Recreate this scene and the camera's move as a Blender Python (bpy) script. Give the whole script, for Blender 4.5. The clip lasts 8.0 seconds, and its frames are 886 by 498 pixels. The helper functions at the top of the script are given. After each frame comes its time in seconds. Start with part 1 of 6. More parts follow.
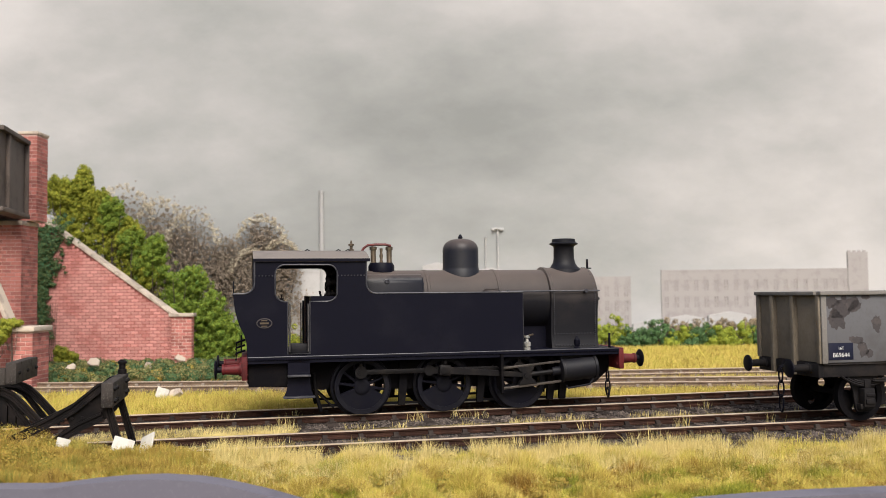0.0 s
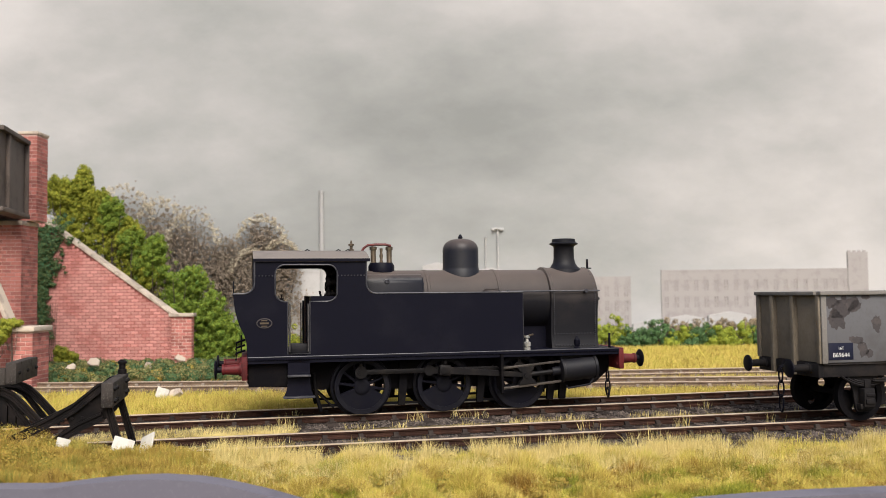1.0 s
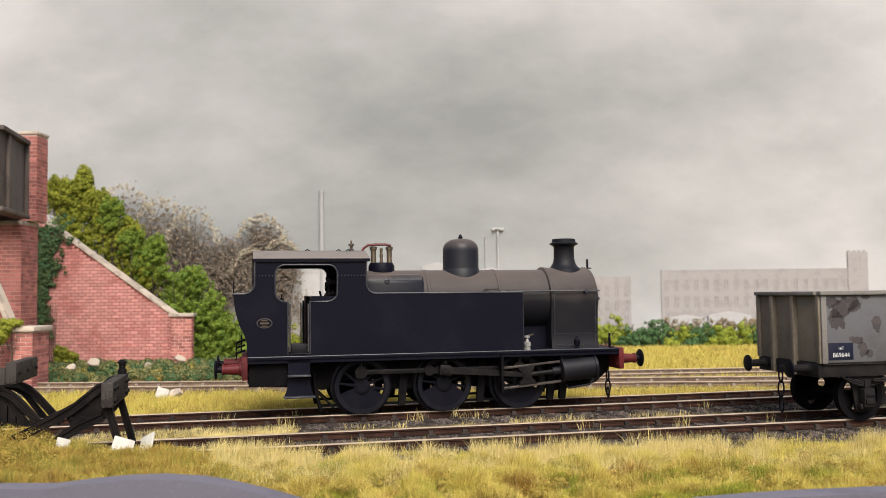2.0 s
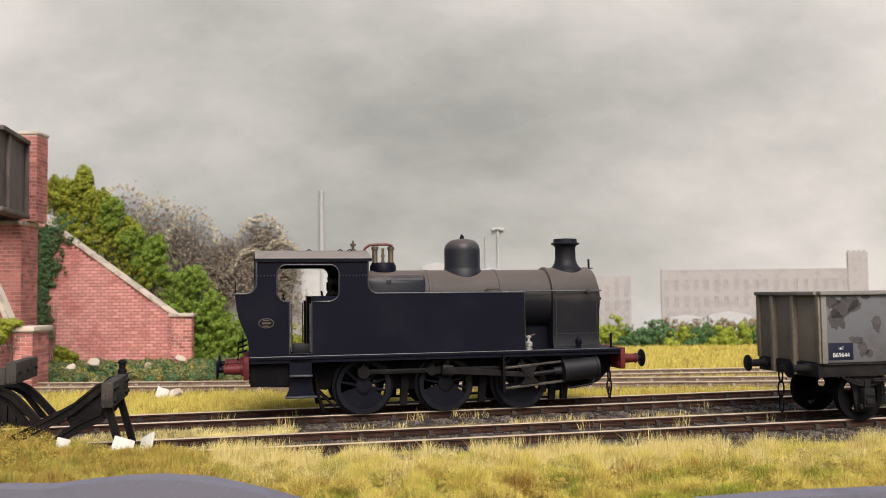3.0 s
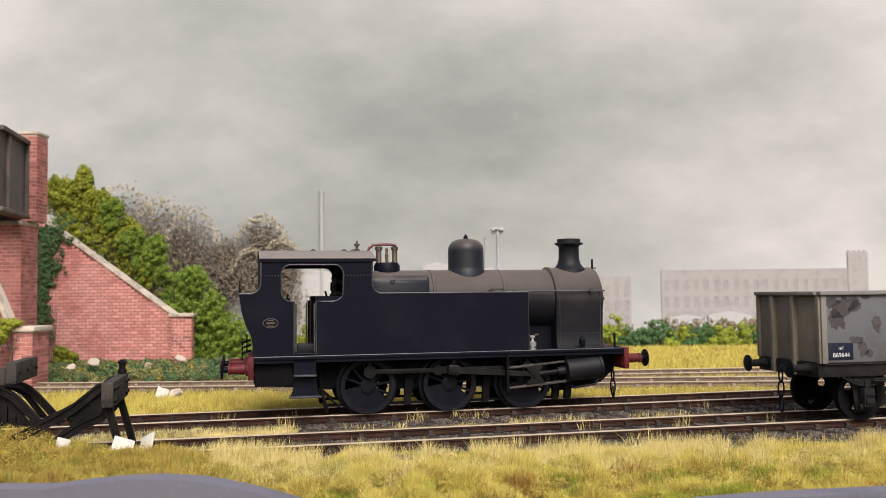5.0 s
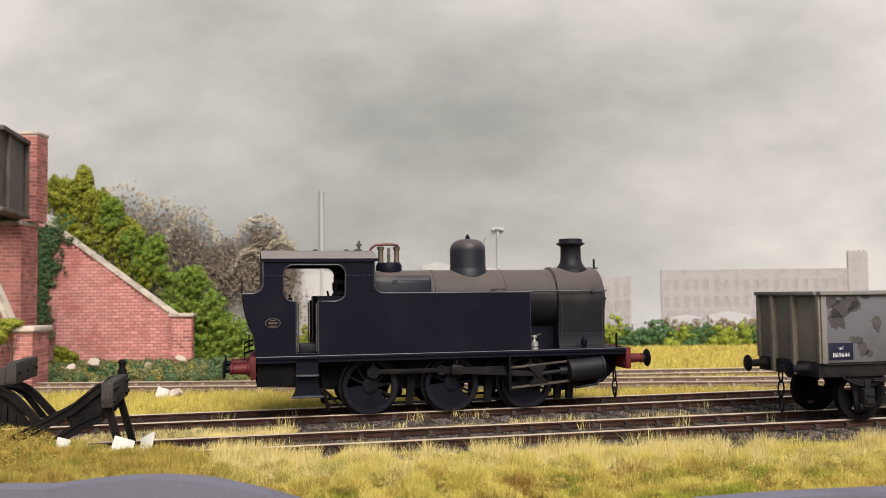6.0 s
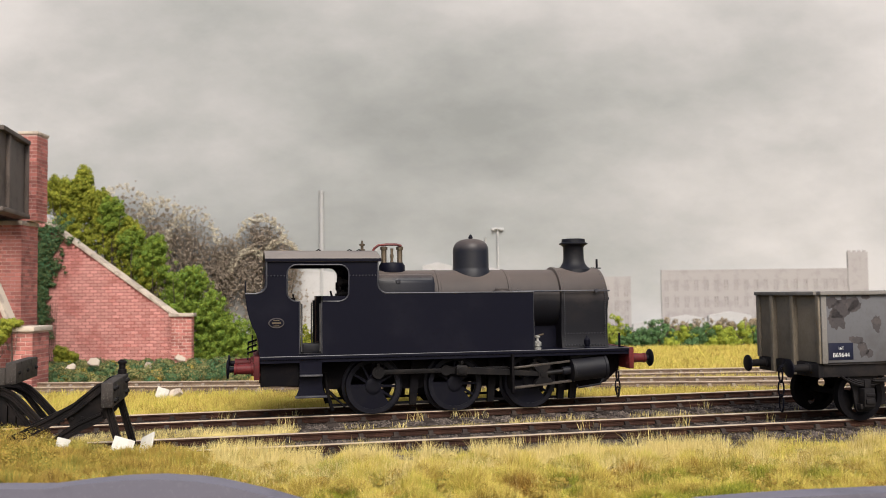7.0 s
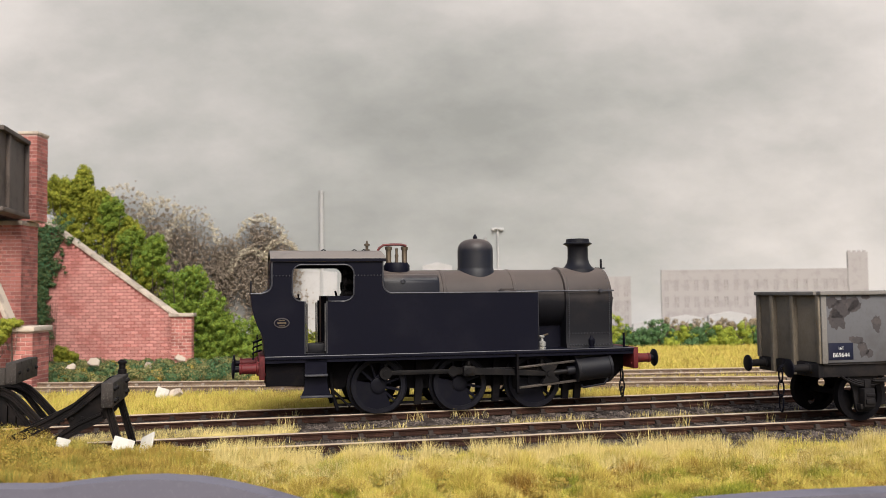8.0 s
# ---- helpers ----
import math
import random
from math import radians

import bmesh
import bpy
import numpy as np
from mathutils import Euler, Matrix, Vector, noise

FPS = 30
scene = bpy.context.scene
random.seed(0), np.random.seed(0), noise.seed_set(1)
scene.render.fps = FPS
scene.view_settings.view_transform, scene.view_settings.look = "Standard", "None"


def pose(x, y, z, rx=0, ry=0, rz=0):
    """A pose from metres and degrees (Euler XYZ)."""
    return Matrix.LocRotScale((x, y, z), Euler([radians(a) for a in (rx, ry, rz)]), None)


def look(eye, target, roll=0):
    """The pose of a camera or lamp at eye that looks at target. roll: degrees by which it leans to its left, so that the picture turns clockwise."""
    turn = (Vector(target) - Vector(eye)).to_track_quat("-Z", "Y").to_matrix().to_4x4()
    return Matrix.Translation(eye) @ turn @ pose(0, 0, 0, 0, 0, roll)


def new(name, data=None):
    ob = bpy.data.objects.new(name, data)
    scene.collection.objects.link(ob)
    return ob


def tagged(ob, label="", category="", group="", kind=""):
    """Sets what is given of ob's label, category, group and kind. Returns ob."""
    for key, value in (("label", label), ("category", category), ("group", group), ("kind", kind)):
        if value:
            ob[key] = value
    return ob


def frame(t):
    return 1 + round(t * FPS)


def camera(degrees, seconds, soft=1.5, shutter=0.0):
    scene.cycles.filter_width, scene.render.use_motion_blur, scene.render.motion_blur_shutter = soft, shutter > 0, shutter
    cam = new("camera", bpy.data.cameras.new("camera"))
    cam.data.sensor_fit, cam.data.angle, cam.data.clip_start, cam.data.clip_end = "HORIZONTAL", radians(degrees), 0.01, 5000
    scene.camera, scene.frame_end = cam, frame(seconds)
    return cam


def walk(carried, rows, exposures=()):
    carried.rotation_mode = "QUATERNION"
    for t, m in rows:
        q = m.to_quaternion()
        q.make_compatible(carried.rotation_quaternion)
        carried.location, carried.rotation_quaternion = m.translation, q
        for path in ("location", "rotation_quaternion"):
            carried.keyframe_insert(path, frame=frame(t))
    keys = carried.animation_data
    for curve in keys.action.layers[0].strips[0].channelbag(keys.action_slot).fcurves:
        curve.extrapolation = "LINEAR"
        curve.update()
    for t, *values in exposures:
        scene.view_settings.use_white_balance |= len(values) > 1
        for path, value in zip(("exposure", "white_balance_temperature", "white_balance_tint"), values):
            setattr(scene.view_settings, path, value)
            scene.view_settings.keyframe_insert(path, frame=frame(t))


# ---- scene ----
# A model railway yard at 4 mm to the foot; lengths below are in millimetres, MM turns them into metres.
MM = 0.001
EYE = 34.05


def at(x, y, z, rx=0, ry=0, rz=0):
    """A pose from millimetres and degrees."""
    return pose(x * MM, y * MM, z * MM, rx, ry, rz)


cam = camera(53.35, 8.0, soft=0.85)
cam.data.dof.use_dof = True
cam.data.dof.focus_distance = 0.238
cam.data.dof.aperture_fstop = 45.0
view = look((0, 0, EYE * MM), (0, 1, EYE * MM + math.tan(0.05)), roll=-0.65)
walk(cam, [(0, view), (8, view)], exposures=[(0, 0.17, 6270, 8), (8, 0.17, 6270, 8)])

# ---- light ----
world = bpy.data.worlds.new("daylight")
scene.world = world
world.use_nodes = True
wn = world.node_tree.nodes
sky = wn.new("ShaderNodeTexSky")
sky.sky_type = 'NISHITA'
sky.sun_disc = False
sky.sun_elevation = radians(46)
sky.sun_rotation = radians(169)
sky.air_density, sky.dust_density, sky.ozone_density = 1.0, 6.0, 0.6
wn["Background"].inputs["Strength"].default_value = 0.125
world.node_tree.links.new(sky.outputs[0], wn["Background"].inputs[0])
sun = new("sun", bpy.data.lights.new("sun", 'SUN'))
sun.data.energy = 2.1
sun.data.angle = radians(34)
sun.data.color = (1.0, 0.965, 0.91)
sun.matrix_world = look((0.25, -0.95, 1.12), (0, 0, 0))


# ---- materials ----
def mix_node(nt, kind, fac, a, b):
    n = nt.nodes.new("ShaderNodeMix")
    n.data_type = 'RGBA'
    n.blend_type = kind
    for sock, v in ((n.inputs[0], fac), (n.inputs[6], a), (n.inputs[7], b)):
        if isinstance(v, bpy.types.NodeSocket):
            nt.links.new(v, sock)
        else:
            sock.default_value = v if isinstance(v, float) else (*v, 1)
    return n.outputs[2]


def noise_node(nt, vec, scale, detail=4.0, rough=0.6):
    n = nt.nodes.new("ShaderNodeTexNoise")
    n.inputs["Scale"].default_value = scale
    n.inputs["Detail"].default_value = detail
    n.inputs["Roughness"].default_value = rough
    nt.links.new(vec, n.inputs["Vector"])
    return n.outputs["Fac"]


def ramp_node(nt, fac, lo, hi):
    n = nt.nodes.new("ShaderNodeMapRange")
    n.inputs[1].default_value, n.inputs[2].default_value = lo, hi
    nt.links.new(fac, n.inputs[0])
    return n.outputs[0]


def material(name, base, second=None, third=None, coarse=8.0, fine=1.0, rough=0.7, metal=0.0, bump=0.15,
             random_by="", spread=0.0, dust=None, worn=(0.5, 0.62), coords="Object", spec=0.4):
    """A painted or natural surface: base colour with patches of a second at a coarse size and a third at a fine
    size (both in mm), relief, and an own shade for each piece (random_by 'object' or 'island').
    dust: (colour, z in mm at which it starts, z at which it is full): what has settled on the upper parts."""
    m = bpy.data.materials.new(name)
    m.use_nodes = True
    nt = m.node_tree
    bsdf = nt.nodes["Principled BSDF"]
    tc = nt.nodes.new("ShaderNodeTexCoord")
    vec = tc.outputs[coords]
    info = None
    if random_by == "object":
        oi = nt.nodes.new("ShaderNodeObjectInfo")
        info = oi.outputs["Random"]
        add = nt.nodes.new("ShaderNodeVectorMath")
        add.operation = 'ADD'
        nt.links.new(vec, add.inputs[0])
        nt.links.new(info, add.inputs[1])
        vec = add.outputs[0]
    elif random_by == "island":
        info = nt.nodes.new("ShaderNodeNewGeometry").outputs["Random Per Island"]
    n1 = noise_node(nt, vec, 1000.0 / coarse)
    n2 = noise_node(nt, vec, 1000.0 / fine, 3.0, 0.7)
    col = mix_node(nt, 'MIX', ramp_node(nt, n1, *worn), base, second or [c * 0.8 for c in base])
    col = mix_node(nt, 'MIX', ramp_node(nt, n2, 0.55, 0.75), col, third or [c * 0.75 for c in base])
    if info is not None and spread:
        hsv = nt.nodes.new("ShaderNodeHueSaturation")
        nt.links.new(ramp_scaled(nt, info, 1 - spread, 1 + spread), hsv.inputs["Value"])
        nt.links.new(col, hsv.inputs["Color"])
        col = hsv.outputs[0]
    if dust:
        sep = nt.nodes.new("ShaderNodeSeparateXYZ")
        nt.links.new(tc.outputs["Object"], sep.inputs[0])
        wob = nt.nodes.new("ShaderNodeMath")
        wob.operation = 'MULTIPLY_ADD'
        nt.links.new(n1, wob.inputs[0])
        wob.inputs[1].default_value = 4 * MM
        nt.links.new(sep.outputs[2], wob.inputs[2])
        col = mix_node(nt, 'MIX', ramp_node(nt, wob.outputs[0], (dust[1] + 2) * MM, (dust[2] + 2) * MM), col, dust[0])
    nt.links.new(col, bsdf.inputs["Base Color"])
    rn = ramp_scaled(nt, n1, rough - 0.12, min(1.0, rough + 0.12))
    nt.links.new(rn, bsdf.inputs["Roughness"])
    bsdf.inputs["Metallic"].default_value = metal
    bsdf.inputs["Specular IOR Level"].default_value = spec
    if bump:
        b = nt.nodes.new("ShaderNodeBump")
        b.inputs["Strength"].default_value = bump
        b.inputs["Distance"].default_value = 0.25 * MM
        nt.links.new(n2, b.inputs["Height"])
        nt.links.new(b.outputs[0], bsdf.inputs["Normal"])
    return m


def ramp_scaled(nt, fac, lo, hi):
    n = nt.nodes.new("ShaderNodeMapRange")
    n.inputs[3].default_value, n.inputs[4].default_value = lo, hi
    nt.links.new(fac, n.inputs[0])
    return n.outputs[0]


def foliage(name, colours, rough=0.8):
    """Leaves, blades or fibres: each island takes one of the colours, blending from one to the next."""
    m = bpy.data.materials.new(name)
    m.use_nodes = True
    nt = m.node_tree
    bsdf = nt.nodes["Principled BSDF"]
    geo = nt.nodes.new("ShaderNodeNewGeometry")
    tc = nt.nodes.new("ShaderNodeTexCoord")
    n1 = noise_node(nt, tc.outputs["Object"], 110.0, 4.0, 0.65)
    mathn = nt.nodes.new("ShaderNodeMath")
    mathn.operation = 'MULTIPLY_ADD'
    nt.links.new(ramp_node(nt, n1, 0.3, 0.7), mathn.inputs[0])
    mathn.inputs[1].default_value = 0.5
    half = nt.nodes.new("ShaderNodeMath")
    half.operation = 'MULTIPLY'
    half.inputs[1].default_value = 0.5
    nt.links.new(geo.outputs["Random Per Island"], half.inputs[0])
    nt.links.new(half.outputs[0], mathn.inputs[2])
    cr = nt.nodes.new("ShaderNodeValToRGB")
    while len(cr.color_ramp.elements) < len(colours):
        cr.color_ramp.elements.new(0.5)
    for i, (e, c) in enumerate(zip(cr.color_ramp.elements, colours)):
        e.position = i / (len(colours) - 1)
        e.color = (*c, 1)
    nt.links.new(mathn.outputs[0], cr.inputs[0])
    nt.links.new(cr.outputs[0], bsdf.inputs["Base Color"])
    bsdf.inputs["Roughness"].default_value = rough
    bsdf.inputs["Specular IOR Level"].default_value = 0.15
    return m


EDGE_WORN = material("rubbed_black_edge", (0.055, 0.055, 0.065), (0.09, 0.088, 0.095), (0.03, 0.03, 0.036), 8, 0.7, 0.4, 0.3, 0.05)
BLACK = material("weathered_black_paint", (0.0050, 0.0051, 0.0118), (0.0078, 0.0077, 0.0145), (0.005, 0.005, 0.009), 14, 0.8, 0.5, 0, 0.05, spec=0.11)
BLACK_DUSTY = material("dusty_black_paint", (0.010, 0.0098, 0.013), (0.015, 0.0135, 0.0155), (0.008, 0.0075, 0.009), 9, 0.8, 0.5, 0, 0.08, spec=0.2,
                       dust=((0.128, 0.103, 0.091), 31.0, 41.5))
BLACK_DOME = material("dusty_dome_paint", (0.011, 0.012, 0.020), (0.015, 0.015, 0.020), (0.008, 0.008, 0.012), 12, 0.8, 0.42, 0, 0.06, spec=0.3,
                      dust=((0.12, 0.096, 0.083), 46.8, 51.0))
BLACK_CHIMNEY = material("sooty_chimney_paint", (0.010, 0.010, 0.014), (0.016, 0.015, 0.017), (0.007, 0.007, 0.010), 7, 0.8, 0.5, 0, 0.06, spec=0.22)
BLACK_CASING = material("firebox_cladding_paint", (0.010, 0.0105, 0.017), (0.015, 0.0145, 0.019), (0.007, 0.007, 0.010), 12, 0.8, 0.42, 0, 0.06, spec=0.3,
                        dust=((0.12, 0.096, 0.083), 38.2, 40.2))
ROOF_PAINT = material("dusty_cab_roof", (0.21, 0.18, 0.16), (0.15, 0.13, 0.12), (0.25, 0.22, 0.20), 16, 0.7, 0.75, 0, 0.08)
DARK_METAL = material("oily_steel", (0.006, 0.006, 0.0115), (0.009, 0.0088, 0.0125), (0.004, 0.004, 0.005), 6, 0.5, 0.5, 0.0, 0.1, spec=0.10)
ROD_STEEL = material("dull_rod_steel", (0.013, 0.012, 0.013), (0.022, 0.019, 0.018), (0.008, 0.0075, 0.008), 7, 0.5, 0.45, 0.2, 0.08, spec=0.16)
BAR_STEEL = material("worn_slide_bar_steel", (0.10, 0.085, 0.075), (0.05, 0.044, 0.04), (0.15, 0.13, 0.12), 5, 0.5, 0.4, 0.5, 0.08)
BRIGHT_STEEL = material("bright_steel", (0.50, 0.49, 0.46), (0.34, 0.33, 0.31), (0.60, 0.59, 0.57), 4, 0.5, 0.35, 0.5, 0.05)
HANDRAIL = material("rubbed_handrail_steel", (0.11, 0.105, 0.105), (0.06, 0.058, 0.06), (0.17, 0.165, 0.16), 4, 0.5, 0.35, 0.5, 0.05)
BRASS = material("dull_brass", (0.13, 0.098, 0.065), (0.085, 0.065, 0.045), (0.19, 0.145, 0.095), 4, 0.4, 0.45, 0.5, 0.05)
RED_PAINT = material("buffer_beam_red", (0.12, 0.016, 0.018), (0.075, 0.014, 0.015), (0.04, 0.014, 0.015), 7, 0.6, 0.55, 0, 0.08, spec=0.25)
COPPER_RED = material("red_pipe", (0.14, 0.022, 0.02), (0.09, 0.018, 0.016), None, 4, 0.5, 0.45, 0.1, 0.04)
WAGON_GREY = material("weathered_grey_paint", (0.21, 0.195, 0.18), (0.17, 0.155, 0.14), (0.25, 0.24, 0.225), 10, 0.8, 0.65, 0, 0.06, spec=0.2)
RUST = material("dark_rust", (0.072, 0.064, 0.066), (0.095, 0.082, 0.08), (0.05, 0.044, 0.045), 3, 0.5, 0.85, 0, 0.2, spec=0.15)
UNDER = material("underframe_black", (0.0065, 0.006, 0.0075), (0.011, 0.0095, 0.0095), (0.003, 0.003, 0.004), 6, 0.5, 0.75, 0, 0.12, spec=0.05)
PLATE_BLACK = material("painted_panel_black", (0.014, 0.016, 0.034), (0.020, 0.021, 0.040), None, 6, 0.5, 0.6, 0, 0.03, spec=0.15)
LETTER = material("white_lettering", (0.72, 0.72, 0.70), (0.6, 0.6, 0.58), None, 3, 0.4, 0.6, 0, 0)
RAIL_TOP = material("polished_rail_head", (0.66, 0.53, 0.41), (0.52, 0.40, 0.30), (0.36, 0.26, 0.19), 9, 0.5, 0.33, 0.35, 0.04)
RAIL_SIDE = material("rusty_rail_web", (0.036, 0.017, 0.012), (0.060, 0.028, 0.019), (0.018, 0.010, 0.008), 5, 0.5, 0.8, 0, 0.15, spec=0.15)
RAIL_PALE = material("pale_rusty_rail_web", (0.21, 0.15, 0.105), (0.15, 0.10, 0.07), (0.27, 0.20, 0.145), 5, 0.5, 0.8, 0, 0.15, spec=0.2)
SLEEPER_PALE = material("bleached_sleeper", (0.22, 0.175, 0.14), (0.30, 0.25, 0.20), (0.13, 0.105, 0.09), 3, 0.4, 0.85, 0, 0.25, "object", 0.3, spec=0.15)
SLEEPER = material("creosoted_sleeper", (0.034, 0.026, 0.023), (0.058, 0.045, 0.038), (0.020, 0.016, 0.015), 3, 0.4, 0.85, 0, 0.25, "object", 0.3, spec=0.12)
BALLAST = material("ash_ballast", (0.075, 0.060, 0.052), (0.045, 0.038, 0.035), (0.15, 0.125, 0.105), 9, 0.7, 0.95, 0, 0.6, spec=0.1)
STONES = material("ballast_chips", (0.095, 0.077, 0.067), (0.05, 0.042, 0.039), (0.23, 0.19, 0.16), 2, 0.4, 0.9, 0, 0.2, "island", 0.75, spec=0.1)
BRICK = material("dark_red_brick", (0.47, 0.18, 0.152), (0.33, 0.118, 0.10), (0.60, 0.30, 0.26), 9, 0.6, 0.85, 0, 0.3, "object", 0.3, spec=0.2)
BRICK_MASS = material("dark_red_brick_courses", (0.47, 0.18, 0.152), (0.33, 0.118, 0.10), (0.60, 0.30, 0.26), 9, 0.6, 0.85, 0, 0.3, "island", 0.3, spec=0.2)
MORTAR = material("pale_mortar", (0.66, 0.46, 0.40), (0.54, 0.36, 0.31), (0.72, 0.56, 0.50), 5, 0.5, 0.95, 0, 0.3)
# Wing wall bricks: paler and pinker than those of the piers.
PINK_BRICK = material("pale_pink_brick", (0.60, 0.285, 0.25), (0.50, 0.195, 0.17), (0.69, 0.40, 0.36), 16, 0.7, 0.88, 0, 0.25, "object", 0.16, spec=0.15)
PINK_BRICK_MASS = material("pale_pink_brick_courses", (0.60, 0.285, 0.25), (0.50, 0.195, 0.17), (0.69, 0.40, 0.36), 16, 0.7, 0.88, 0, 0.25, "island", 0.16, spec=0.15)
SOOTY_JOINT = material("sooty_red_joint", (0.30, 0.11, 0.095), (0.22, 0.08, 0.07), (0.40, 0.18, 0.155), 6, 0.5, 0.95, 0, 0.3, spec=0.1)
STONE = material("weathered_coping_stone", (0.56, 0.47, 0.38), (0.40, 0.32, 0.26), (0.66, 0.58, 0.49), 6, 0.6, 0.9, 0, 0.3, "object", 0.15)
GIRDER = material("brown_girder_paint", (0.14, 0.112, 0.098), (0.10, 0.08, 0.07), (0.18, 0.145, 0.125), 12, 0.7, 0.6, 0, 0.1, spec=0.2)
WAGON_UNDER = material("grimy_underframe", (0.014, 0.0125, 0.0135), (0.024, 0.020, 0.019), (0.008, 0.0075, 0.008), 5, 0.5, 0.75, 0, 0.15, spec=0.15)
TYRE = material("rubbed_tyre_steel", (0.008, 0.008, 0.013), (0.014, 0.0135, 0.018), (0.005, 0.005, 0.008), 6, 0.5, 0.45, 0.1, 0.08, spec=0.14)
STOP_BLACK = material("tarred_buffer_stop", (0.008, 0.007, 0.0075), (0.016, 0.0125, 0.012), (0.005, 0.0045, 0.005), 7, 0.6, 0.5, 0, 0.15, spec=0.12)
STOP_TIMBER = material("weathered_black_timber", (0.060, 0.051, 0.046), (0.034, 0.029, 0.027), (0.13, 0.118, 0.108), 3.5, 0.45, 0.8, 0, 0.4, spec=0.15)
PAPER = material("white_scrap", (0.62, 0.59, 0.52), (0.52, 0.49, 0.43), (0.68, 0.66, 0.6), 3, 0.5, 0.85, 0, 0.15)
FASCIA = material("grey_fascia_paint", (0.17, 0.16, 0.195), (0.14, 0.132, 0.162), (0.205, 0.195, 0.225), 16, 1.0, 0.6, 0, 0.12)
GROUND = material("earth_under_grass", (0.17, 0.13, 0.048), (0.12, 0.095, 0.04), (0.11, 0.09, 0.055), 14, 1.2, 0.95, 0, 0.5, spec=0.1)
# Backscene colours washed towards the sky: the haze is painted in.
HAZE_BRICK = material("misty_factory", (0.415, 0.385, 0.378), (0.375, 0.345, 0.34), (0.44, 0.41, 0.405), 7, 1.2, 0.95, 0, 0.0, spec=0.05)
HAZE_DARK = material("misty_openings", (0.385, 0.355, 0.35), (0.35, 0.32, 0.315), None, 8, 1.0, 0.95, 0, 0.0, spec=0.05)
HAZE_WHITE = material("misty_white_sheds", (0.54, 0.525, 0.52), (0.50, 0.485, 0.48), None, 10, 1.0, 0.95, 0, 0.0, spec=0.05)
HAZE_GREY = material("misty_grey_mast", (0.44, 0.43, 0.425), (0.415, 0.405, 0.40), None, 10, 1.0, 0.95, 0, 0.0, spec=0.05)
GRASS = foliage("straw_static_grass", [(0.10, 0.062, 0.02), (0.40, 0.27, 0.05), (0.78, 0.63, 0.18), (0.52, 0.47, 0.07), (0.15, 0.20, 0.03)])
MOSSY = foliage("mossy_green_grass", [(0.10, 0.11, 0.02), (0.24, 0.26, 0.035), (0.46, 0.44, 0.06), (0.60, 0.51, 0.08)])
BROWN_GRASS = foliage("rusty_brown_grass", [(0.12, 0.065, 0.02), (0.32, 0.19, 0.045), (0.54, 0.35, 0.08), (0.40, 0.30, 0.06)])
TUFT = foliage("dry_tall_grass", [(0.34, 0.24, 0.08), (0.66, 0.52, 0.19), (0.84, 0.71, 0.32), (0.55, 0.44, 0.12)])
SCRUB = foliage("brown_green_scrub", [(0.14, 0.09, 0.03), (0.34, 0.225, 0.06), (0.52, 0.37, 0.075), (0.24, 0.25, 0.055), (0.60, 0.44, 0.10)])
LEAF = foliage("bright_bush_leaves", [(0.06, 0.115, 0.024), (0.18, 0.235, 0.032), (0.38, 0.365, 0.045), (0.25, 0.28, 0.036), (0.105, 0.21, 0.05)])
LEAF_DEEP = foliage("deep_green_bush_leaves", [(0.04, 0.095, 0.02), (0.12, 0.215, 0.036), (0.28, 0.34, 0.045), (0.17, 0.275, 0.05), (0.075, 0.195, 0.06)])
IVY = foliage("dark_ivy_leaves", [(0.025, 0.07, 0.03), (0.05, 0.125, 0.055), (0.15, 0.17, 0.06), (0.045, 0.15, 0.08), (0.10, 0.22, 0.10)])
WEED = foliage("grey_green_undergrowth", [(0.03, 0.06, 0.022), (0.08, 0.13, 0.045), (0.34, 0.28, 0.11), (0.06, 0.125, 0.05), (0.20, 0.23, 0.15)])
FAR_BUSH = foliage("far_bush_leaves", [(0.10, 0.17, 0.03), (0.24, 0.33, 0.05), (0.46, 0.48, 0.06), (0.30, 0.38, 0.06), (0.38, 0.33, 0.10)])
# Distance haze is mixed into these leaf colours.
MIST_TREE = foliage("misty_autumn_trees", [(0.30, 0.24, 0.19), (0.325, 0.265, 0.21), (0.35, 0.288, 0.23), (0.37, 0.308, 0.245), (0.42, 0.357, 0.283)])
FAR_GREEN = foliage("far_deep_green_leaves", [(0.05, 0.11, 0.045), (0.09, 0.18, 0.07), (0.15, 0.25, 0.09), (0.08, 0.19, 0.10)])
FAR_TAN = foliage("far_dry_scrub", [(0.22, 0.17, 0.12), (0.34, 0.27, 0.18), (0.42, 0.33, 0.21), (0.30, 0.28, 0.12)])
# Cream for the painted highlight on the misty crowns.
MIST_HIGHLIGHT = foliage("misty_cream_highlight", [(0.50, 0.43, 0.33), (0.62, 0.55, 0.42), (0.74, 0.67, 0.53)])
WOOD = material("grey_twig_bark", (0.10, 0.075, 0.055), (0.07, 0.055, 0.042), None, 5, 0.6, 0.9, 0, 0.3)


# ---- mesh helpers (millimetres) ----
def box(bm, x0, x1, y0, y1, z0, z1, bevel=0.0):
    vs = [bm.verts.new((x, y, z)) for x in (x0, x1) for y in (y0, y1) for z in (z0, z1)]
    fs = [bm.faces.new([vs[i] for i in q]) for q in
          ((0, 1, 3, 2), (4, 6, 7, 5), (0, 4, 5, 1), (2, 3, 7, 6), (0, 2, 6, 4), (1, 5, 7, 3))]
    if bevel:
        es = {e for f in fs for e in f.edges}
        bmesh.ops.bevel(bm, geom=list(es), offset=bevel, segments=2, affect='EDGES', profile=0.5)
    return vs


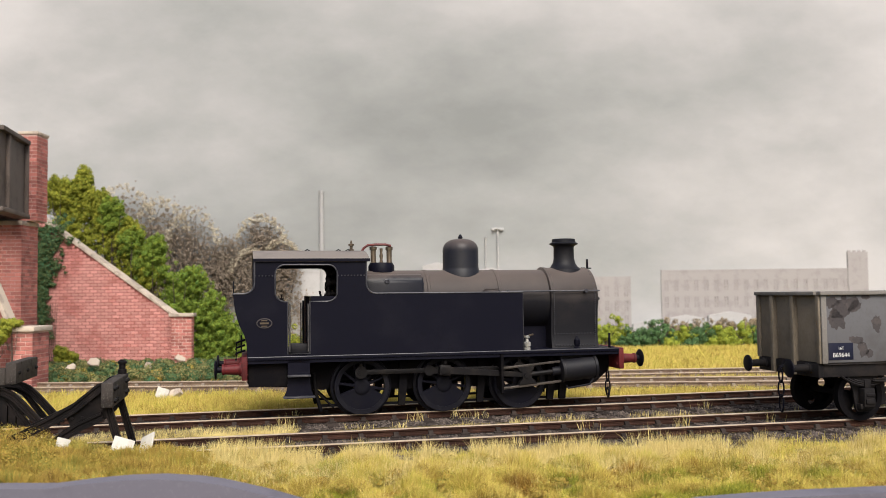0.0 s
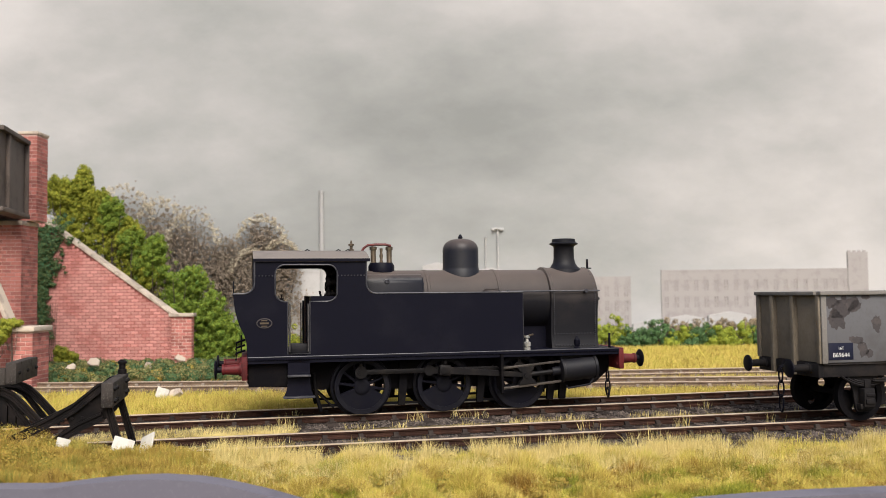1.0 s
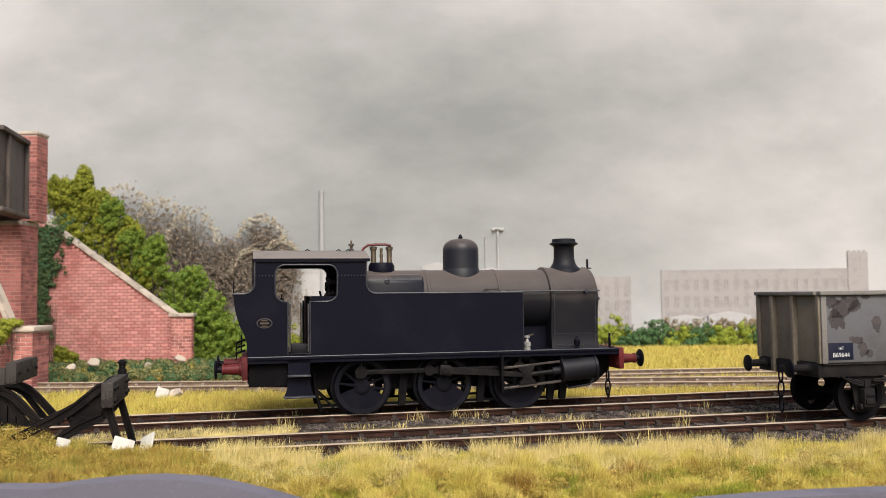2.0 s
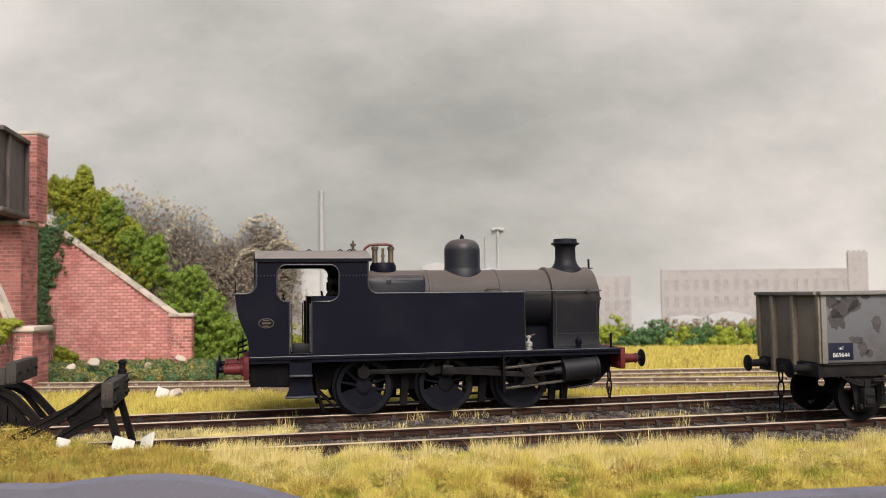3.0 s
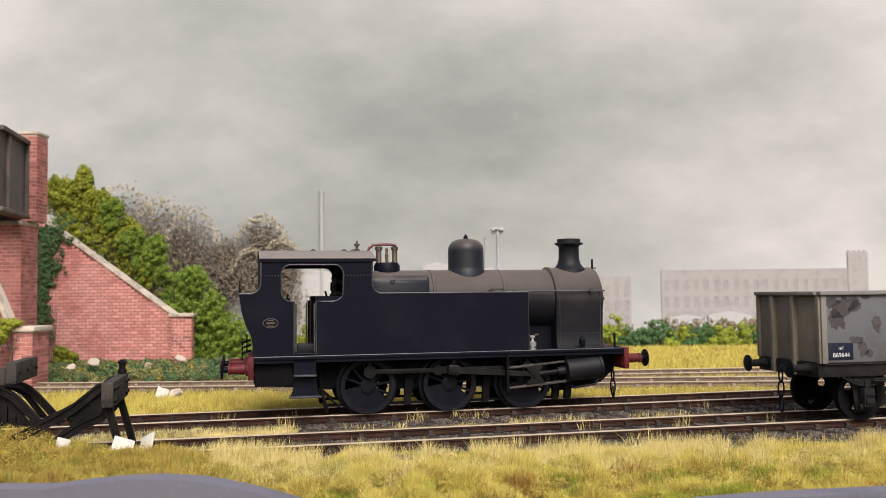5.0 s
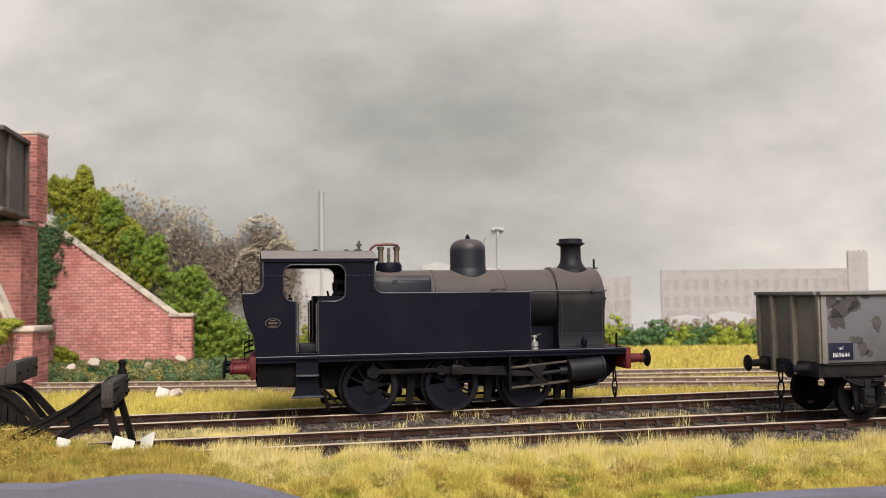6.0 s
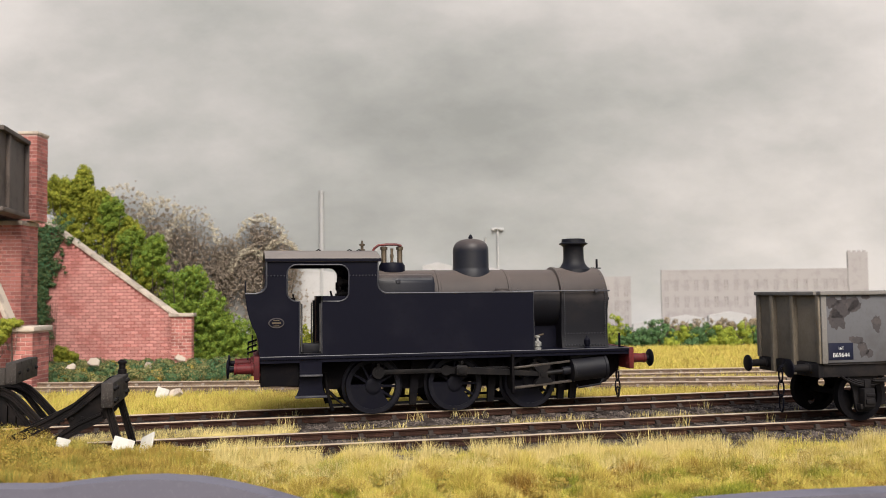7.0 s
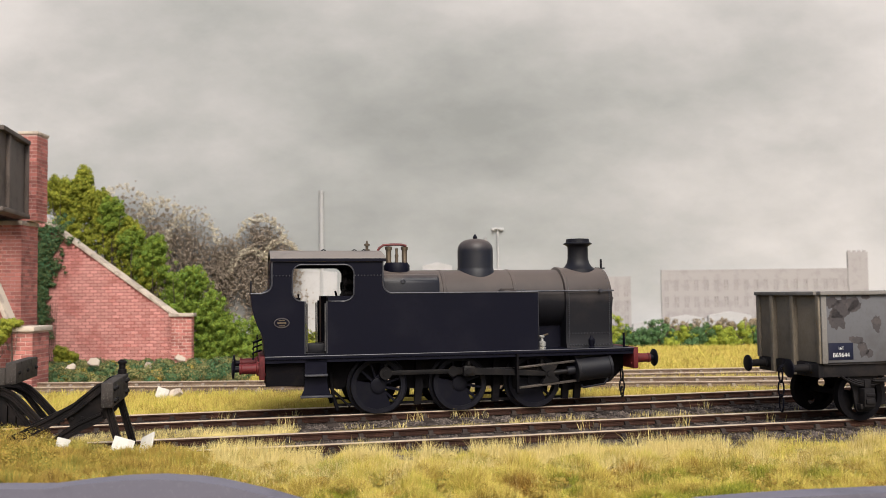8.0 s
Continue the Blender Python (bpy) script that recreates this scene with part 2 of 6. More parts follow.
def prism(bm, pts, d0, d1, axis="y", bevel=0.0):
    """A polygon pushed from d0 to d1. axis y: points are (x, z); x: (y, z); z: (x, y)."""
    def place(p, d):
        return {"y": (p[0], d, p[1]), "x": (d, p[0], p[1]), "z": (p[0], p[1], d)}[axis]
    a = [bm.verts.new(place(p, d0)) for p in pts]
    b = [bm.verts.new(place(p, d1)) for p in pts]
    fs = [bm.faces.new(a), bm.faces.new(b[::-1])]
    for i in range(len(pts)):
        j = (i + 1) % len(pts)
        fs.append(bm.faces.new((a[j], a[i], b[i], b[j])))
    if bevel:
        es = list(fs[0].edges) + list(fs[1].edges)
        bmesh.ops.bevel(bm, geom=es, offset=bevel, segments=1, affect='EDGES', profile=0.5)


def sheet(bm, outer, holes, d0, d1, axis="y"):
    """A plate with openings, pushed from d0 to d1."""
    def place(p, d):
        return {"y": (p[0], d, p[1]), "x": (d, p[0], p[1]), "z": (p[0], p[1], d)}[axis]
    edges = []
    for loop in (outer, *holes):
        vs = [bm.verts.new(place(p, d0)) for p in loop]
        edges += [bm.edges.new((vs[i - 1], vs[i])) for i in range(len(vs))]
    fs = [g for g in bmesh.ops.triangle_fill(bm, use_beauty=True, use_dissolve=True, edges=edges)["geom"] if isinstance(g, bmesh.types.BMFace)]
    out = bmesh.ops.extrude_face_region(bm, geom=fs)["geom"]
    bmesh.ops.translate(bm, verts=[v for v in out if isinstance(v, bmesh.types.BMVert)],
                        vec=Vector(place((0, 0), d1)) - Vector(place((0, 0), d0)))


def lathe(bm, profile, centre, axis="z", seg=24):
    """A turned shape: profile of (radius, distance along the axis) from centre."""
    rings = []
    cx, cy, cz = centre
    for r, h in profile:
        ring = []
        for i in range(seg):
            c, s = math.cos(2 * math.pi * i / seg) * r, math.sin(2 * math.pi * i / seg) * r
            ring.append(bm.verts.new({"z": (cx + c, cy + s, cz + h), "x": (cx + h, cy + c, cz + s),
                                      "y": (cx + c, cy + h, cz + s)}[axis]))
        rings.append(ring)
    for a, b in zip(rings, rings[1:]):
        for i in range(seg):
            j = (i + 1) % seg
            bm.faces.new((a[i], a[j], b[j], b[i]))
    bm.faces.new(rings[0][::-1])
    bm.faces.new(rings[-1])


def tube(bm, pts, r, seg=8):
    """A round bar through the points."""
    pts = [Vector(p) for p in pts]
    rings = []
    for i, p in enumerate(pts):
        d = (pts[min(i + 1, len(pts) - 1)] - pts[max(i - 1, 0)]).normalized()
        up = Vector((0, 0, 1)) if abs(d.z) < 0.9 else Vector((0, 1, 0))
        s = d.cross(up).normalized()
        u = s.cross(d)
        rr = r[i] if isinstance(r, (list, tuple)) else r
        rings.append([bm.verts.new(p + (s * math.cos(2 * math.pi * k / seg) + u * math.sin(2 * math.pi * k / seg)) * rr) for k in range(seg)])
    for a, b in zip(rings, rings[1:]):
        for k in range(seg):
            bm.faces.new((a[k], a[(k + 1) % seg], b[(k + 1) % seg], b[k]))
    bm.faces.new(rings[0][::-1])
    bm.faces.new(rings[-1])


def arc(cx, cy, r, a0, a1, n=8):
    return [(cx + r * math.cos(radians(a0 + (a1 - a0) * i / n)), cy + r * math.sin(radians(a0 + (a1 - a0) * i / n))) for i in range(n + 1)]


def rounded(x0, x1, z0, z1, r, n=5):
    return arc(x1 - r, z1 - r, r, 0, 90, n) + arc(x0 + r, z1 - r, r, 90, 180, n) + arc(x0 + r, z0 + r, r, 180, 270, n) + arc(x1 - r, z0 + r, r, 270, 360, n)


def finish(bm, name, mat, smooth=True):
    bmesh.ops.recalc_face_normals(bm, faces=bm.faces)
    bm.transform(Matrix.Scale(MM, 4))
    me = bpy.data.meshes.new(name)
    bm.to_mesh(me)
    bm.free()
    me.materials.append(mat)
    if smooth:
        me.shade_smooth()
        me.set_sharp_from_angle(angle=radians(38))
    return me


def part(name, bm, mat, parent=None, label="", m=None):
    """One mesh object under a thing or a part."""
    ob = new(name, finish(bm, name, mat))
    ob.parent = parent
    if m is not None:
        ob.matrix_basis = m
    return tagged(ob, label)


def piece(name, me, parent, m):
    """One more object on a shared mesh."""
    ob = new(name, me)
    ob.parent = parent
    ob.matrix_basis = m
    return ob


def raw(name, verts, faces, mat, flat=False):
    """A mesh from arrays of vertices (mm) and triangles, for stuff that nobody could count."""
    me = bpy.data.meshes.new(name)
    v = np.asarray(verts, np.float32).reshape(-1, 3) * MM
    fcs = np.asarray(faces, np.int32).reshape(-1, 3)
    me.vertices.add(len(v))
    me.vertices.foreach_set("co", v.ravel())
    me.loops.add(fcs.size)
    me.loops.foreach_set("vertex_index", fcs.ravel())
    me.polygons.add(len(fcs))
    me.polygons.foreach_set("loop_start", np.arange(0, fcs.size, 3, dtype=np.int32))
    me.update(calc_edges=True)
    me.validate()
    me.materials.append(mat)
    if flat:
        me.shade_flat()
    return new(name, me)


def thing(name, m, label, category, group="", kind=""):
    ob = new(name)
    ob.empty_display_size = 0.005
    ob.matrix_basis = m
    return tagged(ob, label, category, group, kind)


rng = np.random.default_rng(7)


# ---- the setting ----
LOCO_LINE = (-65.12, 252.75, math.degrees(0.2219))
NEAR_LINE = (0.0, 218.17, math.degrees(0.2168))
BACK_LINE = (0.0, 343.5, -1.4)
FAR_LINE = (79.0, 375.5, 4.2)
GAUGE = 17.2


def on_line(line, a, b=0.0, z=0.0, turn=0.0):
    x, y, deg = line
    c, s = math.cos(radians(deg)), math.sin(radians(deg))
    return at(x + a * c - b * s, y + a * s + b * c, z, 0, 0, deg + turn)


def bump_height(x, y):
    """Height of the ground in mm: nearly flat, lumpy, a little higher at the front left."""
    h = -3.0 + 0.5 * noise.noise(Vector((x * 0.03, y * 0.03, 0.3))) + 0.25 * noise.noise(Vector((x * 0.11, y * 0.11, 5.1)))
    if y < 205:
        k = min(1.0, (205 - y) / 14.0)
        h += k * (0.2 + 3.2 * max(0.0, min(1.0, (-30 - x) / 34.0)) + 3.4 * max(0.0, min(1.0, (-70 - x) / 18.0)) * max(0.0, min(1.0, (y - 165) / 12.0)) + 0.9 * noise.noise(Vector((x * 0.17, y * 0.17, 7.7))))
        if y < 172:
            h -= (172 - y) * 0.09 * max(0.0, min(1.0, (x + 40) / 20.0)) * max(0.0, min(1.0, (50 - x) / 20.0))
    return h


def build_ground():
    bm = bmesh.new()
    xs = [-420 + 8 * i for i in range(106)]
    ys = [153 + 6 * j for j in range(76)]
    grid = [[bm.verts.new((x, y, bump_height(x, y))) for x in xs] for y in ys]
    for a, b in zip(grid, grid[1:]):
        for i in range(len(xs) - 1):
            bm.faces.new((a[i], a[i + 1], b[i + 1], b[i]))
    g = part("ground", bm, GROUND)
    tagged(g, "earth baseboard covered with straw-coloured grass scatter", "ground", kind="structure")


build_ground()


def build_ballast(line, a0, a1, width):
    """The ash bed of one track, a low bank over the ground."""
    bm = bmesh.new()
    n = int((a1 - a0) / 4)
    prof = [(-width / 2 - 3, -3.9), (-width / 2, -2.45), (-5, -2.2), (0, -2.3), (5, -2.2), (width / 2, -2.45), (width / 2 + 3, -3.9)]
    rows = []
    for i in range(n + 1):
        a = a0 + (a1 - a0) * i / n
        rows.append([bm.verts.new((a, b + 0.8 * noise.noise(Vector((a * 0.1, b, 2))), z + 0.18 * noise.noise(Vector((a * 0.3, b * 0.3, 9))))) for b, z in prof])
    for a, b in zip(rows, rows[1:]):
        for i in range(len(prof) - 1):
            bm.faces.new((a[i], a[i + 1], b[i + 1], b[i]))
    o = part("ballast_bed", bm, BALLAST, m=on_line(line, 0))
    return tagged(o, "dark ash ballast bed under the rails", "ballast", kind="structure")


SLEEPER_MESHES = {}


def sleeper_meshes(mat):
    if mat.name not in SLEEPER_MESHES:
        bm = bmesh.new()
        box(bm, -1.6, 1.6, -16.5, 16.5, -3.6, -2.0, 0.15)
        one = finish(bm, "sleeper", mat)
        bm = bmesh.new()
        box(bm, -1.2, 1.2, -1.9, 1.9, -2.05, -1.65, 0.1)
        prism(bm, [(-1.5, -1.65), (1.5, -1.65), (1.0, -0.75), (-0.9, -0.75)], -0.6, 0.6, "x")
        SLEEPER_MESHES[mat.name] = (one, finish(bm, "rail_chair", mat))
    return SLEEPER_MESHES[mat.name]


def build_track(line, a0, a1, label, web=None, timber=None):
    """A track: two bullhead rails in chairs on sleepers."""
    sleeper_mesh, chair_mesh = sleeper_meshes(timber or SLEEPER)
    t = thing("railway_track", on_line(line, 0), label, "track", "tracks of the yard")
    for side in (-1, 1):
        c = side * (GAUGE / 2 + 0.45)
        bm = bmesh.new()
        prism(bm, [(c - 0.45, -1.9), (c + 0.45, -1.9), (c + 0.45, -1.45), (c + 0.2, -1.3), (c + 0.2, -0.75), (c + 0.45, -0.6),
                   (c + 0.45, -0.1), (c + 0.38, -0.02), (c - 0.38, -0.02), (c - 0.45, -0.1), (c - 0.45, -0.6), (c - 0.2, -0.75), (c - 0.2, -1.3), (c - 0.45, -1.45)], a0, a1, "x")
        r = part("rail", bm, web or RAIL_SIDE, t, "rusty rail")
        bm = bmesh.new()
        prism(bm, [(c - 0.47, -0.2), (c + 0.47, -0.2), (c + 0.46, -0.06), (c + 0.36, 0.03), (c - 0.36, 0.03), (c - 0.46, -0.06)], a0, a1, "x")
        part("rail_head", bm, RAIL_TOP, r, "polished rail head")
    a = a0 + 2
    while a < a1:
        piece("sleeper", sleeper_mesh, t, at(a + random.uniform(-0.4, 0.4), random.uniform(-0.5, 0.5), random.uniform(-0.1, 0.05), 0, 0, random.uniform(-1.5, 1.5)))
        for side in (-1, 1):
            piece("rail_chair", chair_mesh, t, at(a, side * (GAUGE / 2 + 0.45), 0, 0, 0, 0 if side < 0 else 180))
        a += 8.9
    return t


for line, a0, a1, lab in ((NEAR_LINE, -84, 190, "siding of rusty bullhead rail half buried in dry grass"),
                          (LOCO_LINE, -68, 280, "siding of rusty bullhead rail under the locomotive"),
                          (BACK_LINE, -330, 340, "rusty running line behind the sidings, grass at its edge"),
                          (FAR_LINE, -120, 260, "pale rusty line diverging behind the others")):
    build_ballast(line, a0 - 4, a1, 34)
    pale = line in (BACK_LINE, FAR_LINE)
    build_track(line, a0, a1, lab, RAIL_PALE if pale else None, SLEEPER_PALE if pale else None)


def chips(name, line, a0, a1, half, n, size, near=None):
    """Loose ballast chips strewn over one bed."""
    a = rng.uniform(a0, a1, n)
    b = rng.uniform(-(near or half), half, n)
    d = radians(line[2])
    x = line[0] + a * math.cos(d) - b * math.sin(d)
    y = line[1] + a * math.sin(d) + b * math.cos(d)
    z = -2.35 - np.clip(np.abs(b) - 17, 0, 2) * 0.3
    c = np.stack([x, y, z], 1)
    base = np.array([(1, 0, 0), (-1, 0, 0), (0, 1, 0), (0, -1, 0), (0, 0, 1)], float)
    f = np.array([(0, 2, 4), (2, 1, 4), (1, 3, 4), (3, 0, 4)])
    sz = rng.uniform(0.5, 1.3, (n, 1, 1)) * size
    v = base[None] * sz * rng.uniform(0.6, 1.3, (n, 5, 3))
    ang = rng.uniform(0, 6.28, n)
    ca, sa = np.cos(ang)[:, None], np.sin(ang)[:, None]
    v = np.stack([v[..., 0] * ca - v[..., 1] * sa, v[..., 0] * sa + v[..., 1] * ca, v[..., 2] * 0.7], -1) + c[:, None]
    faces = f[None] + 5 * np.arange(n)[:, None, None]
    o = raw(name, v, faces, STONES, True)
    return tagged(o, "loose grey and brown ballast chips between the sleepers", "ballast", kind="stuff")


chips("ballast_chips", NEAR_LINE, -84, 160, 19, 44000, 0.5, 36)
chips("ballast_chips", LOCO_LINE, -60, 230, 19, 24000, 0.5)
chips("ballast_chips", BACK_LINE, -200, 260, 18, 12000, 0.5)


# ---- grass ----
def leaf_cloud(blobs, n, size, squash=1.0):
    """Small folded leaves over the outsides of many blobs (x, y, z, r)."""
    blobs = np.array(blobs, float)
    wgt = blobs[:, 3] ** 2
    pick = rng.choice(len(blobs), n, p=wgt / wgt.sum())
    d = rng.normal(0, 1, (n, 3))
    d /= np.linalg.norm(d, axis=1)[:, None]
    r = blobs[pick, 3] * rng.uniform(0.72, 1.06, n)
    c = blobs[pick, :3] + d * r[:, None] * np.array([1, 1, squash])
    u = rng.normal(0, 1, (n, 3))
    u -= (u * d).sum(1)[:, None] * d * 0.6
    u /= np.linalg.norm(u, axis=1)[:, None]
    w = np.cross(d, u)
    s = (size * rng.uniform(0.6, 1.3, n))[:, None]
    v = np.stack([c - u * s, c + w * s * 0.55 + d * s * 0.3, c + u * s, c - w * s * 0.55 + d * s * 0.2], 1)
    f = np.array([(0, 1, 2), (0, 2, 3)])[None] + 4 * np.arange(n)[:, None, None]
    return v, f


def blades(name, x, y, height, width, mat, label, lean=0.35, base=None, category="grass", tuft=9.0):
    """Fibres: each a bent strip, neighbours leaning together in tufts."""
    n = len(x)
    z = np.array([bump_height(a, b) for a, b in zip(x, y)]) if base is None else base
    h = np.asarray(height) * rng.uniform(0.55, 1.15, n)
    swirl = np.array([noise.noise(Vector((p * 0.13, q * 0.13, 2.9))) for p, q in zip(x, y)])
    ang = tuft * swirl + rng.normal(0, 0.8 if tuft > 5 else 2.0, n)
    tilt = np.abs(rng.normal(lean * 0.8, lean * 0.7, n))
    face = rng.uniform(0, 2 * np.pi, n)
    w = width * rng.uniform(0.6, 1.3, n)
    p = np.stack([x, y, z - 0.2], 1)
    d = np.stack([np.cos(ang) * np.sin(tilt), np.sin(ang) * np.sin(tilt), np.cos(tilt)], 1)
    s = np.stack([np.cos(face), np.sin(face), np.zeros(n)], 1) * w[:, None] / 2
    mid = p + d * (h * 0.55)[:, None]
    d2 = d + np.stack([np.cos(ang), np.sin(ang), np.zeros(n)], 1) * tilt[:, None] * 0.8
    tip = mid + d2 * (h * 0.45)[:, None]
    if tuft > 3.5:
        v = np.stack([p - s, p + s, tip], 1)
        f = np.array([(0, 1, 2)])[None] + 3 * np.arange(n)[:, None, None]
    else:
        v = np.stack([p - s, p + s, mid - s * 0.75, mid + s * 0.75, tip], 1)
        f = np.array([(0, 1, 3), (0, 3, 2), (2, 3, 4)])[None] + 5 * np.arange(n)[:, None, None]
    o = raw(name, v, f, mat)
    return tagged(o, label, category, kind="stuff")


def patchy(n, x0, x1, y0, y1, scale, cut, away=()):
    """Points in a rectangle, thinned by a slow noise and kept off the given tracks (line, half width, share kept there)."""
    x = rng.uniform(x0, x1, n)
    y = rng.uniform(y0, y1, n)
    keep = np.array([noise.noise(Vector((a * scale, b * scale, 3.3))) > cut for a, b in zip(x, y)])
    for line, half, share in away:
        d = radians(line[2])
        b = -(x - line[0]) * math.sin(d) + (y - line[1]) * math.cos(d)
        keep &= (np.abs(b) > half) | (rng.uniform(0, 1, n) < share)
    return x[keep], y[keep]


def across(line, x):
    return line[1] + (x - line[0]) * np.tan(radians(line[2]))


def front_strip():
    n = 520000
    x = rng.uniform(-120, 125, n)
    lo = 155.0
    hi = 195 + 0.09 * x + 2.5 * np.sin(x * 0.21) + 1.8 * np.sin(x * 0.53)
    y = lo + rng.uniform(0, 1, n) * (hi - lo)
    lump = np.array([noise.noise(Vector((a * 0.16, b * 0.16, 1.7))) for a, b in zip(x, y)])
    edge = np.clip((hi - y) / 10.0, 0, 1)
    left = x + rng.normal(0, 10, n) < -44
    tall = (2.2 + 3.6 * lump) * (0.8 + 0.2 * edge)
    patch = np.array([noise.noise(Vector((a * 0.10, b * 0.16, 12.7))) for a, b in zip(x, y)]) + rng.normal(0, 0.09, n) - np.clip((y - 176) / 40.0, 0, 1)
    green, brown = ~left & (patch > 0.14), ~left & (patch < -0.42) & (y < 184)
    straw = ~left & ~green & ~brown
    blades("grass", x[straw], y[straw], tall[straw], 0.15, GRASS, "dense straw-yellow static grass along the layout's front edge", 0.6)
    blades("mossy_grass", x[green], y[green], tall[green] * 0.85, 0.17, MOSSY, "mossy green patches in the front grass", 0.8, tuft=4.0)
    blades("brown_grass", x[brown], y[brown], tall[brown] * 0.9, 0.17, BROWN_GRASS, "withered brown patches in the front grass", 0.8, tuft=4.0)
    blades("scrub_grass", x[left], y[left], tall[left], 0.2, SCRUB, "rough olive and brown scatter on the raised bank", 0.8)
    x2 = rng.uniform(-50, 120, 12000)
    x2 = x2[np.array([noise.noise(Vector((v * 0.12, 4.0, 0.5))) for v in x2]) > -0.12]
    y2 = 195 + 0.09 * x2 + rng.normal(0, 2.6, len(x2))
    blades("tall_grass", x2, y2, 5.2, 0.1, TUFT, "tall pale dry grass stems beside the siding", 0.3, tuft=3.0)
    n = 46000
    x2 = rng.uniform(-48, 122, n)
    y2 = 197 + 0.09 * x2 - np.abs(rng.normal(0, 12, n))
    keep = (y2 > 157) & (np.array([noise.noise(Vector((a * 0.09, b * 0.09, 9.4))) for a, b in zip(x2, y2)]) > -0.22)
    blades("pale_grass", x2[keep], y2[keep], 3.9, 0.075, TUFT, "upright bleached static grass standing over the darker thatch", 0.38, tuft=4.0)
    q = random.Random(8)
    blobs = []
    for _ in range(560):
        bx = q.uniform(-112, -46)
        by = q.uniform(158, 204)
        blobs.append((bx, by, bump_height(bx, by) + q.uniform(-0.6, 0.8) + 2.2 * max(0.0, min(1.0, (-78 - bx) / 14.0)), q.uniform(1.0, 2.4)))
    v, f = leaf_cloud(blobs, 70000, 0.2, 0.8)
    o = raw("scrub", v, f, SCRUB)
    tagged(o, "clumps of brown and olive scrub on the raised bank", "scrub", kind="stuff")
    blobs = []
    for _ in range(420):
        bx = q.uniform(-46, 110)
        by = q.uniform(157, 192)
        blobs.append((bx, by, bump_height(bx, by) + q.uniform(0.3, 1.7), q.uniform(0.6, 1.4)))
    v, f = leaf_cloud(blobs, 60000, 0.2, 0.7)
    o = raw("scrub", v, f, SCRUB)
    tagged(o, "small clumps of mossy scatter among the dry grass", "scrub", kind="stuff")


front_strip()
AWAY = ((NEAR_LINE, 15, 0.012), (LOCO_LINE, 17, 0.004), (BACK_LINE, 13, 0.004), (FAR_LINE, 11, 0.02))
x, y = patchy(240000, -150, 145, 186, 330, 0.05, -0.6, AWAY)
off = y > across(LOCO_LINE, x) + 10
blades("grass", x[off], y[off], 2.9, 0.2, GRASS, "straw-yellow static grass between the tracks", 0.35)
x, y = x[~off], y[~off]
sparse = np.array([noise.noise(Vector((p * 0.07, q * 0.07, 8.8))) for p, q in zip(x, y)])
thin = (rng.uniform(0, 1, len(x)) < 0.3) & (sparse > 0.24)
blades("grass", x[thin], y[thin], 2.2, 0.11, TUFT, "thin dry grass growing through the ballast", 0.4, tuft=3.0)
x = rng.uniform(-75, 125, 16000)
y = 196 + 0.09 * x + np.abs(rng.normal(0, 7, len(x)))
verge = (y < across(NEAR_LINE, x) - 13) & (np.array([noise.noise(Vector((p * 0.09, q * 0.09, 6.1))) for p, q in zip(x, y)]) > -0.1)
blades("grass", x[verge], y[verge], 2.2, 0.18, GRASS, "thin grass spreading over the ballast shoulder", 0.45, tuft=4.0)
x, y = patchy(200000, -230, 230, 330, 580, 0.03, -0.5, AWAY)
open_field = (x > -84) | (y < 370)
x, y = x[open_field], y[open_field]
blades("grass", x, y, 3.4, 0.4, GRASS, "golden rough grass field behind the tracks", 0.35)


def verge_between():
    """Dry grass covering the ends of the two sidings towards the buffer stops."""
    n = 52000
    x = rng.uniform(-112, -18, n)
    lo, hi = across(NEAR_LINE, x) + 10.5, across(LOCO_LINE, x) - 12
    y = lo + rng.uniform(0, 1, n) * (hi - lo)
    keep = (np.array([noise.noise(Vector((p * 0.08, q * 0.08, 4.4))) for p, q in zip(x, y)]) > (x + 62) / 90.0) & (rng.uniform(0, 1, n) < 0.55)
    blades("grass", x[keep], y[keep], 2.3, 0.15, TUFT, "thin tan grass over the cess between the sidings", 0.45, tuft=6.0)
    x = rng.uniform(-84, -36, 5200)
    y = across(NEAR_LINE, x) + rng.uniform(-8, 8, len(x))
    keep = rng.uniform(0, 1, len(x)) < (-36 - x) / 40.0
    blades("grass", x[keep], y[keep], 2.6, 0.15, TUFT, "tan grass growing between the rails by the buffer stop", 0.45, tuft=6.0)


verge_between()


def overgrown_line():
    """Straw grass growing over the back line on its way behind the buffer stops."""
    n = 26000
    x = rng.uniform(-190, -30, n)
    y = across(BACK_LINE, x) + rng.uniform(-13, 13, n)
    keep = (np.abs(np.abs(y - across(BACK_LINE, x)) - 9) > 1.4) & (rng.uniform(0, 1, n) < np.clip((-25 - x) / 60.0, 0, 1))
    blades("grass", x[keep], y[keep], 2.1, 0.2, GRASS, "straw grass grown over the sleepers of the back line", 0.4)


overgrown_line()


def tufts():
    for line, n in ((NEAR_LINE, 26), (LOCO_LINE, 9)):
        xs, ys = [], []
        for _ in range(n):
            a, b = random.uniform(-70, 150), random.choice((-1, 1)) * random.uniform(10, 17) if random.random() < 0.75 else random.uniform(-7, 7)
            m = on_line(line, a, b).translation / MM
            k = random.randint(10, 34)
            xs.append(rng.normal(m.x, 1.5, k))
            ys.append(rng.normal(m.y, 1.2, k))
        xs, ys = np.concatenate(xs), np.concatenate(ys)
        blades("grass_tufts", xs, ys, 4.0, 0.12, TUFT, "dry grass tufts at the sleeper ends", 0.32, base=np.full(len(xs), -2.4), tuft=3.0)


tufts()


